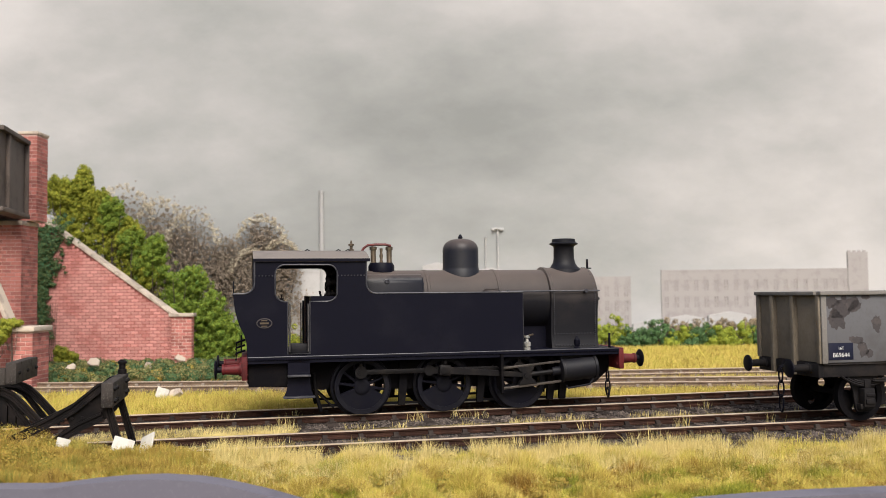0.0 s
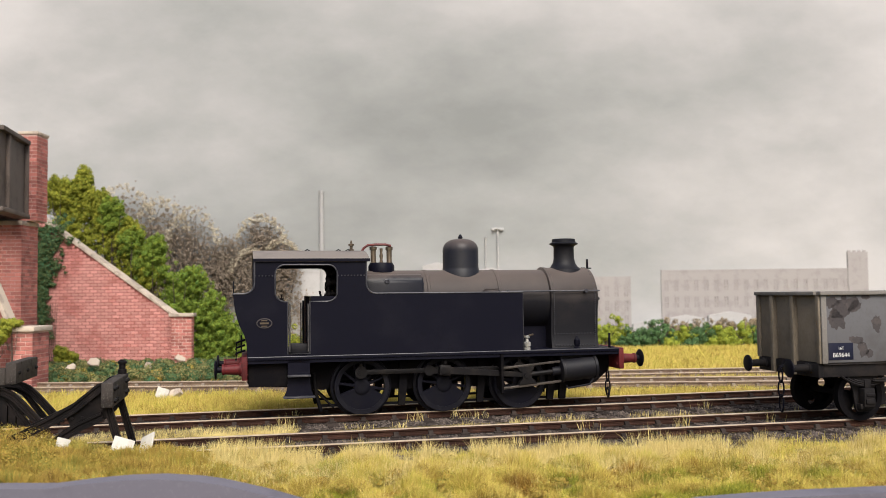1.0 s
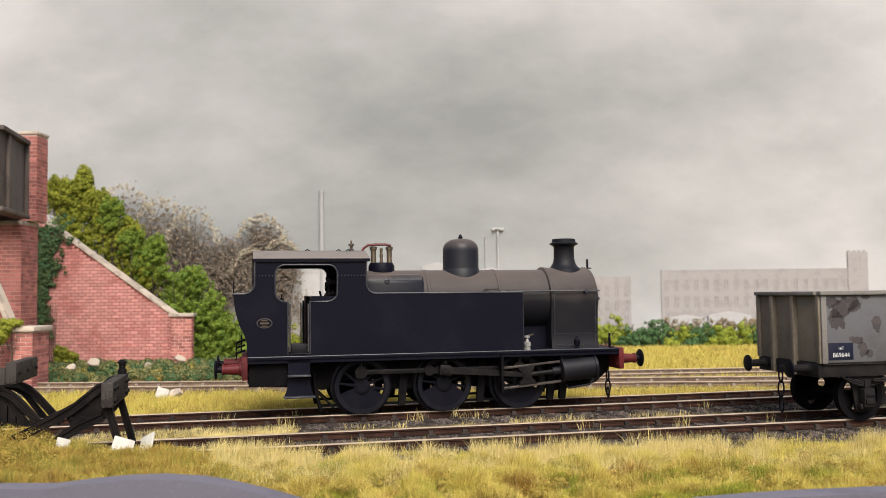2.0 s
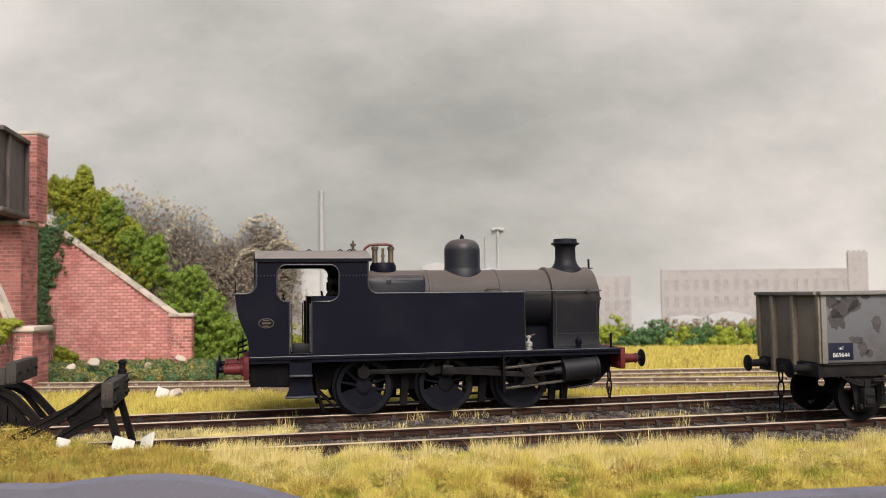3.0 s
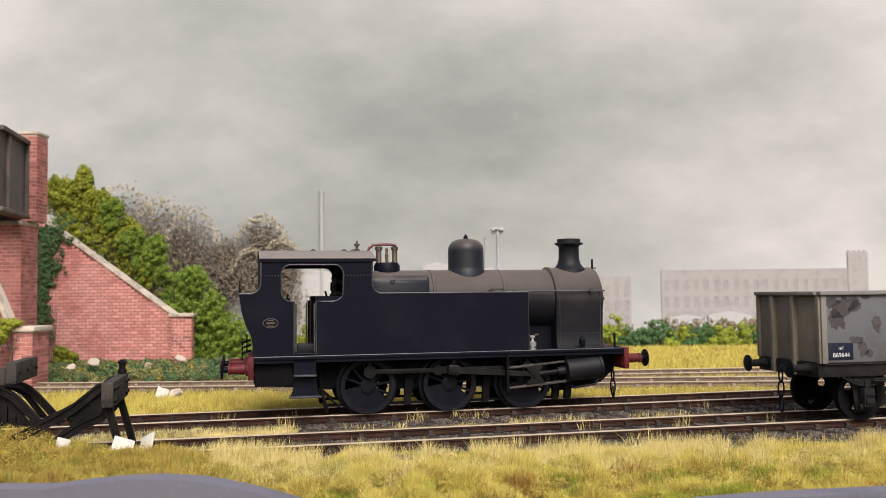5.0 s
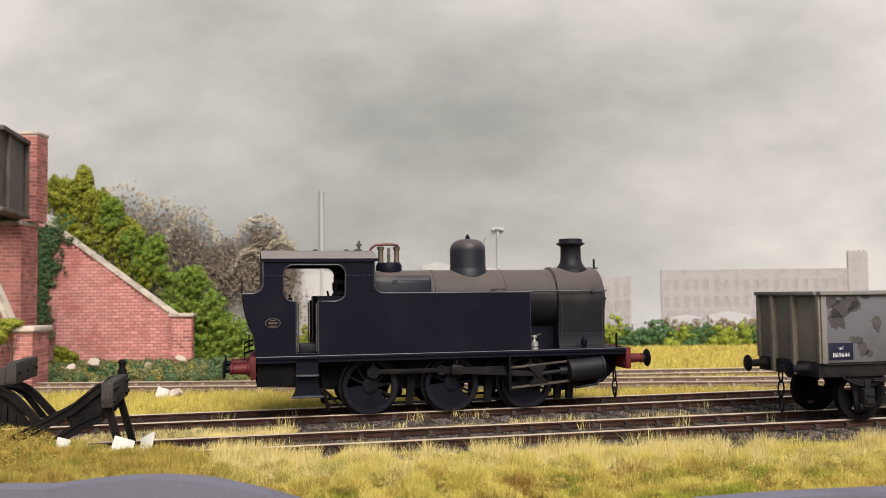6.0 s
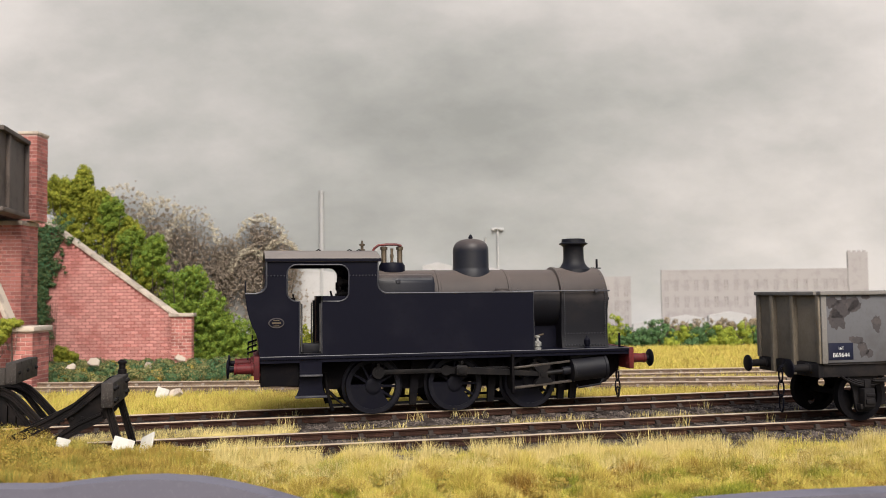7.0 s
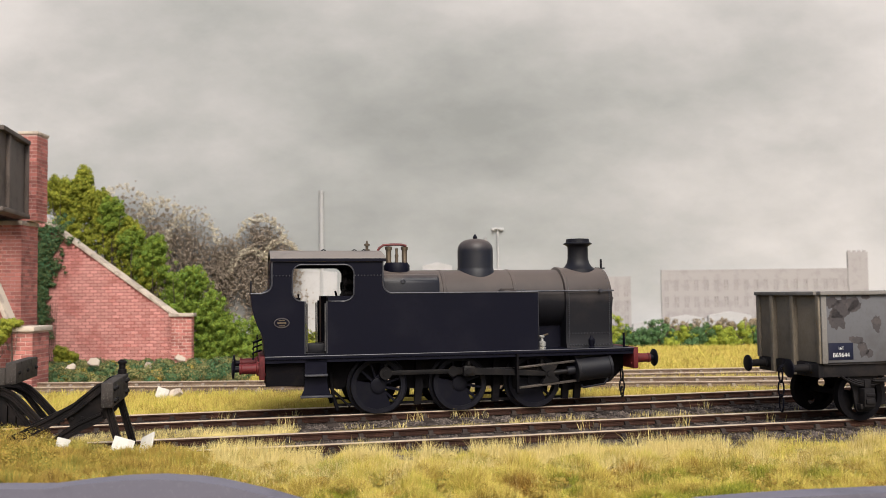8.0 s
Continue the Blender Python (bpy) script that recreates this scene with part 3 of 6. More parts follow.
# ---- leaves ----
def scatter_blobs(core, n, r0, r1, seed):
    """Breaks a few large round masses (x, y, z, rx, ry, rz) into many small clumps on their outsides."""
    q = random.Random(seed)
    out = []
    for _ in range(n):
        x, y, z, rx, ry, rz = q.choice(core)
        d = Vector((q.gauss(0, 1), q.gauss(0, 1), q.gauss(0, 1))).normalized()
        k = q.uniform(0.25, 1.0) if q.random() < 0.86 else q.uniform(1.0, 1.12)
        out.append((x + d.x * rx * k, y + d.y * ry * k, z + d.z * rz * k, q.uniform(r0, r1) * (1.0 if k < 1 else 0.6)))
    return out


def bush(name, core, clumps, r0, r1, leaves, size, mat, label, seed, category="bush", trunk=None):
    t = thing(name, at(core[0][0], core[0][1], -3), label, category)
    ox, oy = core[0][0], core[0][1]
    v, f = leaf_cloud(scatter_blobs(core, clumps, r0, r1, seed), leaves, size)
    o = raw("crown", np.asarray(v) - np.array([ox, oy, -3]), f, mat)
    o.parent = t
    if category == "tree":
        # Cream leaves along the crowns' upper edges, a highlight put in by colour.
        r = random.Random(seed + 5)
        tips = []
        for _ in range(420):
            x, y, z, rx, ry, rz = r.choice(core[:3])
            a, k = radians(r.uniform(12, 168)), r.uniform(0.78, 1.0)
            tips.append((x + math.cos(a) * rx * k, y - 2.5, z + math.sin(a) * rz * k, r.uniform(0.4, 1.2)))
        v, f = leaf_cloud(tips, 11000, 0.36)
        o = raw("crown_highlight", np.asarray(v) - np.array([ox, oy, -3]), f, MIST_HIGHLIGHT)
        o.parent = t
    q = random.Random(seed + 1)
    bm = bmesh.new()
    for x, y, z, rx, ry, rz in core:
        foot = Vector((x - ox + q.uniform(-2, 2), y - oy + q.uniform(-1, 1), 0))
        top = Vector((x - ox, y - oy, z + 3))
        tube(bm, [foot, foot.lerp(top, 0.5) + Vector((q.uniform(-2, 2), 0, 0)), top], [k * min(1.0, rx / 13.0) for k in (1.6, 1.1, 0.4)], 7)
        for _ in range(4):
            d = Vector((q.uniform(-1, 1) * rx, q.uniform(-1, 1) * ry, q.uniform(0.2, 0.9) * rz))
            tube(bm, [foot.lerp(top, 0.6), foot.lerp(top, 0.6) + d * 0.5, top + d], [k * min(1.0, rx / 13.0) for k in (0.8, 0.4, 0.1)], 5)
    part("trunk", bm, WOOD, t)
    return t


bush("bush", [(-213, 505, 89, 12, 9, 13), (-206, 504, 100, 5, 5, 9), (-219, 503, 94, 9, 8, 10), (-205, 503, 74, 18, 12, 17), (-190, 502, 76, 10, 8, 14),
              (-181, 502, 62, 15, 11, 14), (-222, 503, 66, 16, 12, 26), (-197, 503, 88, 8, 8, 8), (-184, 503, 70, 12, 9, 10), (-200, 500, 44, 24, 10, 28), (-174, 500, 44, 16, 10, 20)],
     3600, 0.6, 2.2, 270000, 0.46, LEAF, "large dense yellow-green bush spilling behind the brick wing wall", 11)
bush("bush", [(-187, 497, 80, 7, 6, 11), (-176, 496, 64, 8, 6, 9), (-166, 498, 52, 10, 9, 13), (-151, 499, 36, 13, 11, 16), (-138, 498, 26, 13, 10, 17), (-128, 497, 12, 11, 9, 18), (-150, 500, 18, 13, 10, 16), (-130, 497, 24, 10, 8, 12), (-121, 496, 8, 9, 8, 16), (-134, 494, 4, 12, 6, 9), (-163, 498, 60, 8, 7, 9), (-141, 498, 42, 9, 8, 9)],
     2700, 0.6, 2.1, 190000, 0.46, LEAF_DEEP, "deep green bush hanging over the low end of the wall", 13)
bush("bush", [(-112, 500, 8, 14, 9, 12), (-102, 505, 14, 12, 8, 10), (-96, 495, 3, 12, 8, 7)], 120, 1.5, 3.6, 26000, 0.5, LEAF_DEEP, "low green bush beyond the end of the wall", 12)
FAR_ROW = ((106, 7, 12, 12, FAR_BUSH), (124, 3, 11, 8, FAR_GREEN), (138, 5, 11, 10, FAR_GREEN), (152, 3, 11, 8, FAR_BUSH), (164, 4, 12, 10, FAR_GREEN),
           (178, 3, 12, 8, FAR_BUSH), (192, 4, 13, 9, FAR_BUSH), (210, 4, 15, 10, FAR_GREEN), (232, 3, 16, 9, FAR_BUSH), (70, 2, 16, 7, FAR_BUSH), (35, 2, 16, 6, FAR_GREEN))
for i, (bx, bz, brx, brz, leafage) in enumerate(FAR_ROW):
    bush("bush", [(bx, 572, bz, brx, 7, brz), (bx + 6, 575, bz - 1, brx * 0.7, 6, brz * 0.8), (bx - 6, 571, bz - 3, brx * 0.7, 6, brz * 0.6)], 150, 0.9, 2.5, 24000, 0.42, leafage,
         "low yellow-green scrub bush at the field's edge" if leafage is FAR_BUSH else "low deep green scrub bush at the field's edge", 30 + i, "bush")
for i, bx in enumerate((150, 176, 200)):
    bush("dry_scrub", [(bx, 584, 8, 16, 4, 8), (bx + 12, 585, 7, 14, 4, 8)], 110, 0.8, 2.2, 16000, 0.36, FAR_TAN, "dry tan scrub behind the green bushes", 45 + i, "scrub")


bush("bush", [(-174, 347, 19, 4, 3, 4), (-177, 347, 23, 4, 3, 4), (-171, 350, 24, 4, 2, 1.5), (-178, 347, 14, 4, 3, 5)], 60, 1.0, 2.2, 9000, 0.5, LEAF, "small yellow-green bush beside the brick pillar", 17)
bush("bush", [(-196, 455, 4, 4, 4, 6), (-193, 456, 1, 4, 3, 4)], 40, 1.2, 2.4, 6000, 0.6, LEAF, "small yellow-green shrub at the foot of the wall", 18)


for k, (hx, hy) in enumerate(((-78, 470), (-52, 476), (-26, 480))):
    bush("bush", [(hx, hy, 6, 13, 7, 11), (hx + 8, hy + 3, 4, 11, 6, 8)], 60, 2.0, 4.0, 12000, 0.65, LEAF, "low yellow-green bush in the field behind the sidings", 50 + k)


def undergrowth():
    q = random.Random(21)
    for name, mat, n, size, label in (("undergrowth", WEED, 420, 0.5, "low grey-green brambles and weeds at the foot of the wall"),
                                      ("undergrowth", IVY, 330, 0.5, "patches of dark creeping ivy among the weeds"),
                                      ("undergrowth", SCRUB, 70, 0.42, "dry tan scatter among the weeds by the line")):
        blobs = []
        while len(blobs) < n:
            x, y = q.uniform(-222, -84), q.uniform(368, 466)
            if noise.noise(Vector((x * 0.06, y * 0.06, n * 0.37))) > -0.15:
                blobs.append((x, y, q.uniform(-3.2, 0.6), q.uniform(1.4, 3.6)))
        v, f = leaf_cloud(blobs, n * 200, size, 0.8)
        tagged(raw(name, v, f, mat), label, "undergrowth", kind="stuff")


undergrowth()


# ---- brickwork ----
def brick_rows(x0, x1, z0, z1, inside, length=3.7, height=1.42, joint=0.28):
    """Centres and lengths of bricks in stretcher courses over an upright face, where inside(x, z) holds."""
    out = []
    k = 0
    z = z0 + height / 2 + joint
    while z < z1:
        x = x0 - (length + joint) * (0.5 if k % 2 else 0.0)
        while x < x1:
            a, b = max(x, x0), min(x + length, x1)
            if x1 - b < 0.7 + joint:
                b = x1
            if x < x0 + 0.7 + joint:
                a = x0
            if b - a > 0.7 and inside((a + b) / 2, z):
                out.append(((a + b) / 2, z, b - a))
            x += length + joint
        z += height + joint
        k += 1
    return out


BRICK_MESHES = {}


def brick_mesh(length, mat, height=1.42, depth=0.9):
    key = (round(length, 1), mat.name)
    if key not in BRICK_MESHES:
        bm = bmesh.new()
        box(bm, -length / 2, length / 2, -depth / 2, depth / 2, -height / 2, height / 2)
        bmesh.ops.bevel(bm, geom=list(bm.edges), offset=0.1, segments=1, affect='EDGES')
        BRICK_MESHES[key] = finish(bm, "brick", mat, smooth=False)
    return BRICK_MESHES[key]


def brick_face(parent, rows, m, single, proud=0.16, one=None, mass=None):
    """Bricks on a face whose plane is y = 0 of m: single ones as objects, the rest joined."""
    joined = []
    for i, (x, z, ln) in enumerate(rows):
        off = -proud + 0.45 + random.uniform(-0.05, 0.05)
        if single(i):
            piece("brick", brick_mesh(ln, one or BRICK), parent, m @ at(x, off, z, 0, 0, random.uniform(-0.6, 0.6)))
        else:
            joined.append((x, off, z, ln))
    if joined:
        v, f = [], []
        q = ((0, 1, 3), (0, 3, 2), (4, 6, 7), (4, 7, 5), (0, 4, 5), (0, 5, 1), (2, 3, 7), (2, 7, 6), (1, 5, 7), (1, 7, 3), (0, 2, 6), (0, 6, 4))
        mm = m.copy()
        for x, yo, z, ln in joined:
            k = len(v)
            for sx in (-1, 1):
                for sy in (-1, 1):
                    for sz in (-1, 1):
                        v.append((x + sx * ln / 2, yo + sy * 0.45, z + sz * 0.71))
            f += [(a + k, b + k, c + k) for a, b, c in q]
        o = raw("brickwork", v, f, mass or BRICK_MASS, True)
        o.parent = parent
        o.matrix_basis = mm
        tagged(o, kind="stuff")


def slope_top(x):
    """Height of the wing wall's coping along the wall, from the bridge down to the end pier."""
    return 76.5 - (x + 216) * (53.0 / 72.0)


def build_wing_wall():
    t = thing("wall_wing", at(0, 470, 0), "sloping red brick wing wall with stone coping beside the bridge", "wall", kind="structure")
    bm = bmesh.new()
    prism(bm, [(-222, -4), (-144, -4), (-144, slope_top(-144)), (-222, slope_top(-222))], 0, 9, "y")
    part("wall_core", bm, SOOTY_JOINT, t)
    rows = brick_rows(-222, -144, -3, 82, lambda x, z: z < slope_top(x) - 0.7)
    picked = [i for i, r in enumerate(rows) if r[0] > -178 and r[1] > 3]
    keep = set(picked[:260])
    brick_face(t, rows, Matrix(), lambda i: i in keep, one=PINK_BRICK, mass=PINK_BRICK_MASS)
    n = 12
    for i in range(n):
        a, b = -219 + i * 75.0 / n + 0.12, -219 + (i + 1) * 75.0 / n - 0.12
        bmc = bmesh.new()
        h0, h1 = slope_top(a), slope_top(b)
        prism(bmc, [(a, h0), (b, h1), (b + 0.4, h1 + 1.2), (a + 0.4, h0 + 1.2)], -0.8, 9.8, "y", 0.15)
        part("coping_stone", bmc, STONE, t)


def brick_pier(name, x0, x1, y0, depth, z0, z1, label, cap=1.8, single=False, category="pier", over=1.2, cap_mat=None):
    """A square brick pier: a mortar core, bricks on the faces towards the viewer and to both sides, and a stone cap."""
    t = thing(name, at(x0, y0, 0), label, category)
    w = x1 - x0
    bm = bmesh.new()
    box(bm, 0, w, 0, depth, z0, z1)
    part("core", bm, MORTAR, t)
    rows = brick_rows(0, w, z0, z1 - 0.3, lambda x, z: True)
    brick_face(t, rows, Matrix(), lambda i: single)
    for k, mm in ((1, at(w, 0, 0, 0, 0, 90)), (0, at(0, depth, 0, 0, 0, -90))):
        rows = brick_rows(0, depth, z0 + 0.0, z1 - 0.3, lambda x, z: True)
        brick_face(t, rows, mm, lambda i: False)
    if cap:
        bm = bmesh.new()
        box(bm, -over, w + over, -over, depth + over, z1, z1 + cap, 0.25)
        part("cap_stone", bm, cap_mat or STONE, t, "worn stone cap")
    return t


build_wing_wall()
brick_pier("brick_pier", -143.4, -132.9, 465.5, 4.4, -4, 23.2, "short red brick end pier with a stone cap", single=True)
brick_pier("brick_pillar", -172.2, -163.8, 352, 14.5, -4, 20.6, "stout red brick gate pillar with a buff stone cap", cap=2.0, single=True)
brick_pier("bridge_pier", -226, -191.6, 400, 16, -4, 67.2, "tall red brick bridge pier beneath the girder", cap=2.0, over=0.6)
brick_pier("bridge_pilaster", -195, -186.9, 404, 11, 69.4, 109.5, "narrow red brick pilaster rising beside the girder", cap=1.4, over=0.6)
brick_pier("parapet_wall", -215, -172.2, 358, 6, -4, 15.8, "low red brick parapet wall behind the pillar", cap=0)


def build_girder():
    """A plate girder running from the pier towards the front, its face to +x; local x runs along it."""
    t = thing("bridge_girder", at(-186.8, 391, 0, 0, 0, -79.5), "dark brown riveted plate girder of a road bridge", "girder", "")
    bm = bmesh.new()
    box(bm, -3, 36, -2, 0, 70.5, 103)
    part("web_plate", bm, GIRDER, t)
    bm = bmesh.new()
    box(bm, -3.5, 36, -4.5, 2.2, 102.6, 104.6, 0.3)
    part("top_flange", bm, GIRDER, t)
    bm = bmesh.new()
    box(bm, -3.5, 36, -4.5, 2.2, 69.4, 71.4, 0.3)
    part("bottom_flange", bm, GIRDER, t)
    # Added black slab: stands for the dark shadow gap between girder and pier.
    bm = bmesh.new()
    box(bm, -24, 2, -60, -4.6, 70.0, 73.0, 0.2)
    part("deck", bm, STOP_BLACK, t, "black slab added as the shadow gap behind the girder")
    for a in (-2.4, 25):
        bm = bmesh.new()
        box(bm, a - 0.8, a + 0.8, 0, 1.7, 71.4, 102.6, 0.2)
        part("stiffener", bm, GIRDER, t)


build_girder()


def left_coping():
    t = thing("sloping_coping", at(-176, 357, 0), "pale stone coping sloping down to the pillar", "coping")
    bm = bmesh.new()
    prism(bm, [(-24, 76.5), (0.4, 21.5), (2.2, 21.5), (-22.2, 76.5)], -1, 6, "y", 0.2)
    part("coping", bm, STONE, t)
    bm = bmesh.new()
    prism(bm, [(-24, 15.9), (1.0, 15.9), (1.0, 19.9), (-24, 75.5)], 0.4, 5, "y")
    part("wall", bm, BRICK, t)


left_coping()


def ivy():
    blobs = []
    q = random.Random(5)
    for _ in range(900):
        z = q.triangular(6, 78, 62)
        w = 3.2 + 5.0 * abs(noise.noise(Vector((z * 0.09, 2.2, 0)))) + (3.5 if z > 40 else 0) + (4 if z > 62 else 0)
        blobs.append((-213.5 + q.gauss(0, 0.5) * w + max(0.0, z - 56) * 0.28, 469.4 + q.uniform(-1.4, 0.4), z, q.uniform(0.4, 1.5)))
    v, f = leaf_cloud(blobs, 42000, 0.42)
    t = thing("ivy", at(-205, 469, -3), "dark green ivy climbing the brick wing wall", "ivy")
    o = raw("leaves", np.asarray(v) - np.array([-205, 469, -3]), f, IVY)
    o.parent = t
    bm = bmesh.new()
    for k in range(5):
        tube(bm, [(-4 + k, 0, 0), (-5.5 + k * 1.1, -0.2, 9), (-4 + k * 0.8, -0.2, 20), (-5 + k * 1.3, -0.2, 34)], [0.25, 0.2, 0.15, 0.08], 5)
    part("stem", bm, WOOD, t)


ivy()


# ---- buffer stops ----
def buffer_stop(line, a, label, foot=5.8):
    """A stop of bent rails with a timber beam facing along +x."""
    t = thing("buffer_stop", on_line(line, a), label, "buffer stop", "buffer stops at the siding ends")
    for s in (-1, 1):
        c = s * (GAUGE / 2 + 0.4)
        bm = bmesh.new()
        tube_rect(bm, [(foot, c, -1), (2.3 + foot * 0.1, c, 9.5), (2.4, c, 14.5)], 1.1, 1.6)
        part("front_leg", bm, STOP_BLACK, t)
        bm = bmesh.new()
        tube_rect(bm, [(2.6, c, 14.8), (0.9, c, 14.4), (-4.6, c, 9.9), (-9.5, c, 7.2), (-19, c, 2.8)], 1.1, 1.9)
        part("top_brace", bm, STOP_BLACK, t)
        bm = bmesh.new()
        tube_rect(bm, [(1.6, c, 8.2), (-3.0, c, 6.2), (-8.6, c, 2.7), (-14.5, c, -1.4)], 1.1, 1.9)
        part("back_brace", bm, STOP_BLACK, t)
        bm = bmesh.new()
        prism(bm, [(2.8, 15.4), (0.4, 15.2), (-5.8, 9.8), (-6.0, 8.2), (-4.6, 5.6), (-2.0, 6.4), (1.6, 7.0), (2.8, 8.4)], c - 0.35 - 0.7 * s, c + 0.35 - 0.7 * s, "y", 0.1)
        for bx, bz in ((-1.2, 11.0), (1.2, 13.8), (1.2, 9.4), (-2.6, 8.0), (-4.8, 8.0), (-3.4, 10.2)):
            lathe(bm, [(0.4, -0.4), (0.4, 0.4)], (bx, c - 0.35 * s, bz), "y", 6)
        part("gusset_plate", bm, STOP_BLACK, t)
    bm = bmesh.new()
    box(bm, 1.5, 4.0, -11.2, 13.6, 10.2, 15.6, 0.3)
    beam = part("beam", bm, STOP_TIMBER, t, "weathered timber beam")
    for b in (-9.8, -6.6, 8.6, 11):
        for z in (11.6, 14.2):
            bm = bmesh.new()
            lathe(bm, [(0.55, 4.0), (0.55, 4.4), (0.3, 4.6)], (0, b, z), "x", 6)
            part("bolt", bm, STOP_BLACK, beam)
    bm = bmesh.new()
    lathe(bm, [(1.0, 14.0), (1.0, 17.6), (0.75, 17.8), (0.75, 18.9), (1.1, 19.1), (1.1, 19.5), (0.5, 20.0)], (2.8, 11.8, -1.0), "z", 12)
    part("lamp_stub", bm, STOP_BLACK, t)
    return t


def tube_rect(bm, pts, w, h):
    """A flat bar of width w (across y) and height h through points in one upright plane."""
    pts = [Vector(p) for p in pts]
    rings = []
    for i, p in enumerate(pts):
        d = (pts[min(i + 1, len(pts) - 1)] - pts[max(i - 1, 0)]).normalized()
        n = Vector((-d.z, 0, d.x))
        y = Vector((0, 1, 0))
        prof = [(-0.5, -0.5), (0.5, -0.5), (0.5, -0.25), (0.18, -0.15), (0.18, 0.15), (0.5, 0.25), (0.5, 0.5), (-0.5, 0.5), (-0.5, 0.25), (-0.18, 0.15), (-0.18, -0.15), (-0.5, -0.25)]
        rings.append([bm.verts.new(p + y * (a * w) + n * (b * h)) for a, b in prof])
    k = len(rings[0])
    for a, b in zip(rings, rings[1:]):
        for i in range(k):
            bm.faces.new((a[i], a[(i + 1) % k], b[(i + 1) % k], b[i]))
    bm.faces.new(rings[0][::-1])
    bm.faces.new(rings[-1])


def curved_stop(line, a, label):
    """A stop whose rails rise from the front, bend over and run back level to a stack of upright sleepers; a timber beam across."""
    t = thing("buffer_stop", on_line(line, a), label, "buffer stop", "buffer stops at the siding ends")
    for s in (-1, 1):
        c = s * (GAUGE / 2 + 0.4)
        bm = bmesh.new()
        tube_rect(bm, [(11.5, c, -1.5), (8.4, c, 2.0), (5.0, c, 6.0), (2.6, c, 8.4), (0.2, c, 9.7), (-3.0, c, 10.2), (-14.0, c, 10.2)], 1.2, 2.0)
        part("bent_rail", bm, STOP_BLACK, t)
        bm = bmesh.new()
        tube_rect(bm, [(7.6, c + 1.3, -1.5), (4.2, c + 1.3, 3.2), (1.4, c + 1.3, 7.0), (-1.4, c + 1.3, 8.8), (-14.0, c + 1.3, 9.0)], 1.0, 1.6)
        part("inner_rail", bm, STOP_BLACK, t)
        for bx in (-1.5, -6.0, -10.5):
            bm = bmesh.new()
            lathe(bm, [(0.45, -0.9), (0.45, 0.9)], (bx, c, 10.2), "y", 6)
            part("bolt", bm, STOP_TIMBER, t)
    bm = bmesh.new()
    box(bm, 1.3, 4.0, -11.2, 13.2, 11.6, 17.2, 0.3)
    beam = part("beam", bm, STOP_TIMBER, t, "weathered timber beam")
    bm = bmesh.new()
    box(bm, -14.0, 1.2, -10.9, -8.7, 11.4, 15.8, 0.25)
    part("side_timber", bm, STOP_TIMBER, t, "weathered side timber")
    for b in (-8.6, 0.6, 10.4):
        bm = bmesh.new()
        lathe(bm, [(0.55, 4.0), (0.55, 4.4), (0.3, 4.6)], (0, b, 14.4), "x", 6)
        part("bolt", bm, STOP_BLACK, beam)
    for k in range(6):
        bm = bmesh.new()
        px0 = -7.0 + k * 2.1
        box(bm, px0, px0 + 1.8, -8.0, -5.8, -3, 8.6 - max(0.0, px0) * 0.9 - 0.25 * (k % 2), 0.15)
        part("post", bm, STOP_BLACK, t, "tarred upright post")
    return t


buffer_stop(NEAR_LINE, -79.5, "black rail-built buffer stop with a timber beam ending the siding")
curved_stop(LOCO_LINE, -54, "black bent-rail buffer stop with timber posts beside the brick pillar")


def scrap(x, y, z, w, h, tilt, turn, kind):
    bm = bmesh.new()
    if kind == "slab":
        box(bm, -w / 2, w / 2, -0.22, 0.22, 0, h, 0.08)
    else:
        lean = 0.3 * math.sin(x * 1.7)
        prism(bm, [(-w / 2, 0.1 * h), (-0.1 * w, 0), (w / 2, 0.25 * h * (1 + lean)), (0.42 * w, 0.85 * h), (0.05 * w, h), (-0.4 * w, h * (0.75 - lean))], -1.1, 1.1, "y", 0.3)
    o = part("paper_scrap" if kind == "slab" else "pale_stone", bm, PAPER if kind == "slab" else STONE, m=at(x, y, z, tilt, 20 if turn > 0 else -24, turn))
    tagged(o, "white scrap lying tilted in the grass" if kind == "slab" else "pale chipped stone lying in the weeds", "litter" if kind == "slab" else "stone", "pale litter in the grass")


for row in ((-69.7, 190.5, 0.0, 4.4, 4.2, -32, 22, "slab"), (-66.4, 197.0, 0.0, 4.2, 4.0, -34, -28, "slab"), (-81.0, 187.0, 0.4, 2.8, 4.2, -20, 40, "slab"),
            (-101.5, 317, -2.4, 4.2, 4.0, -25, 20, "slab"), (-97.0, 319, -2.4, 6.0, 3.2, -40, -12, "stone"), (-172.5, 408, 0.4, 4.0, 3.6, -20, 10, "stone"),
            (-164.5, 414, 1.8, 5.4, 4.2, -20, 10, "stone"), (-137, 408, 0.2, 3.6, 3.8, -25, 20, "stone"), (-122, 334, -2.6, 3, 2.6, -30, 20, "stone"), (-137.5, 460, 0.2, 5.5, 3.0, -25, 14, "stone")):
    scrap(*row)


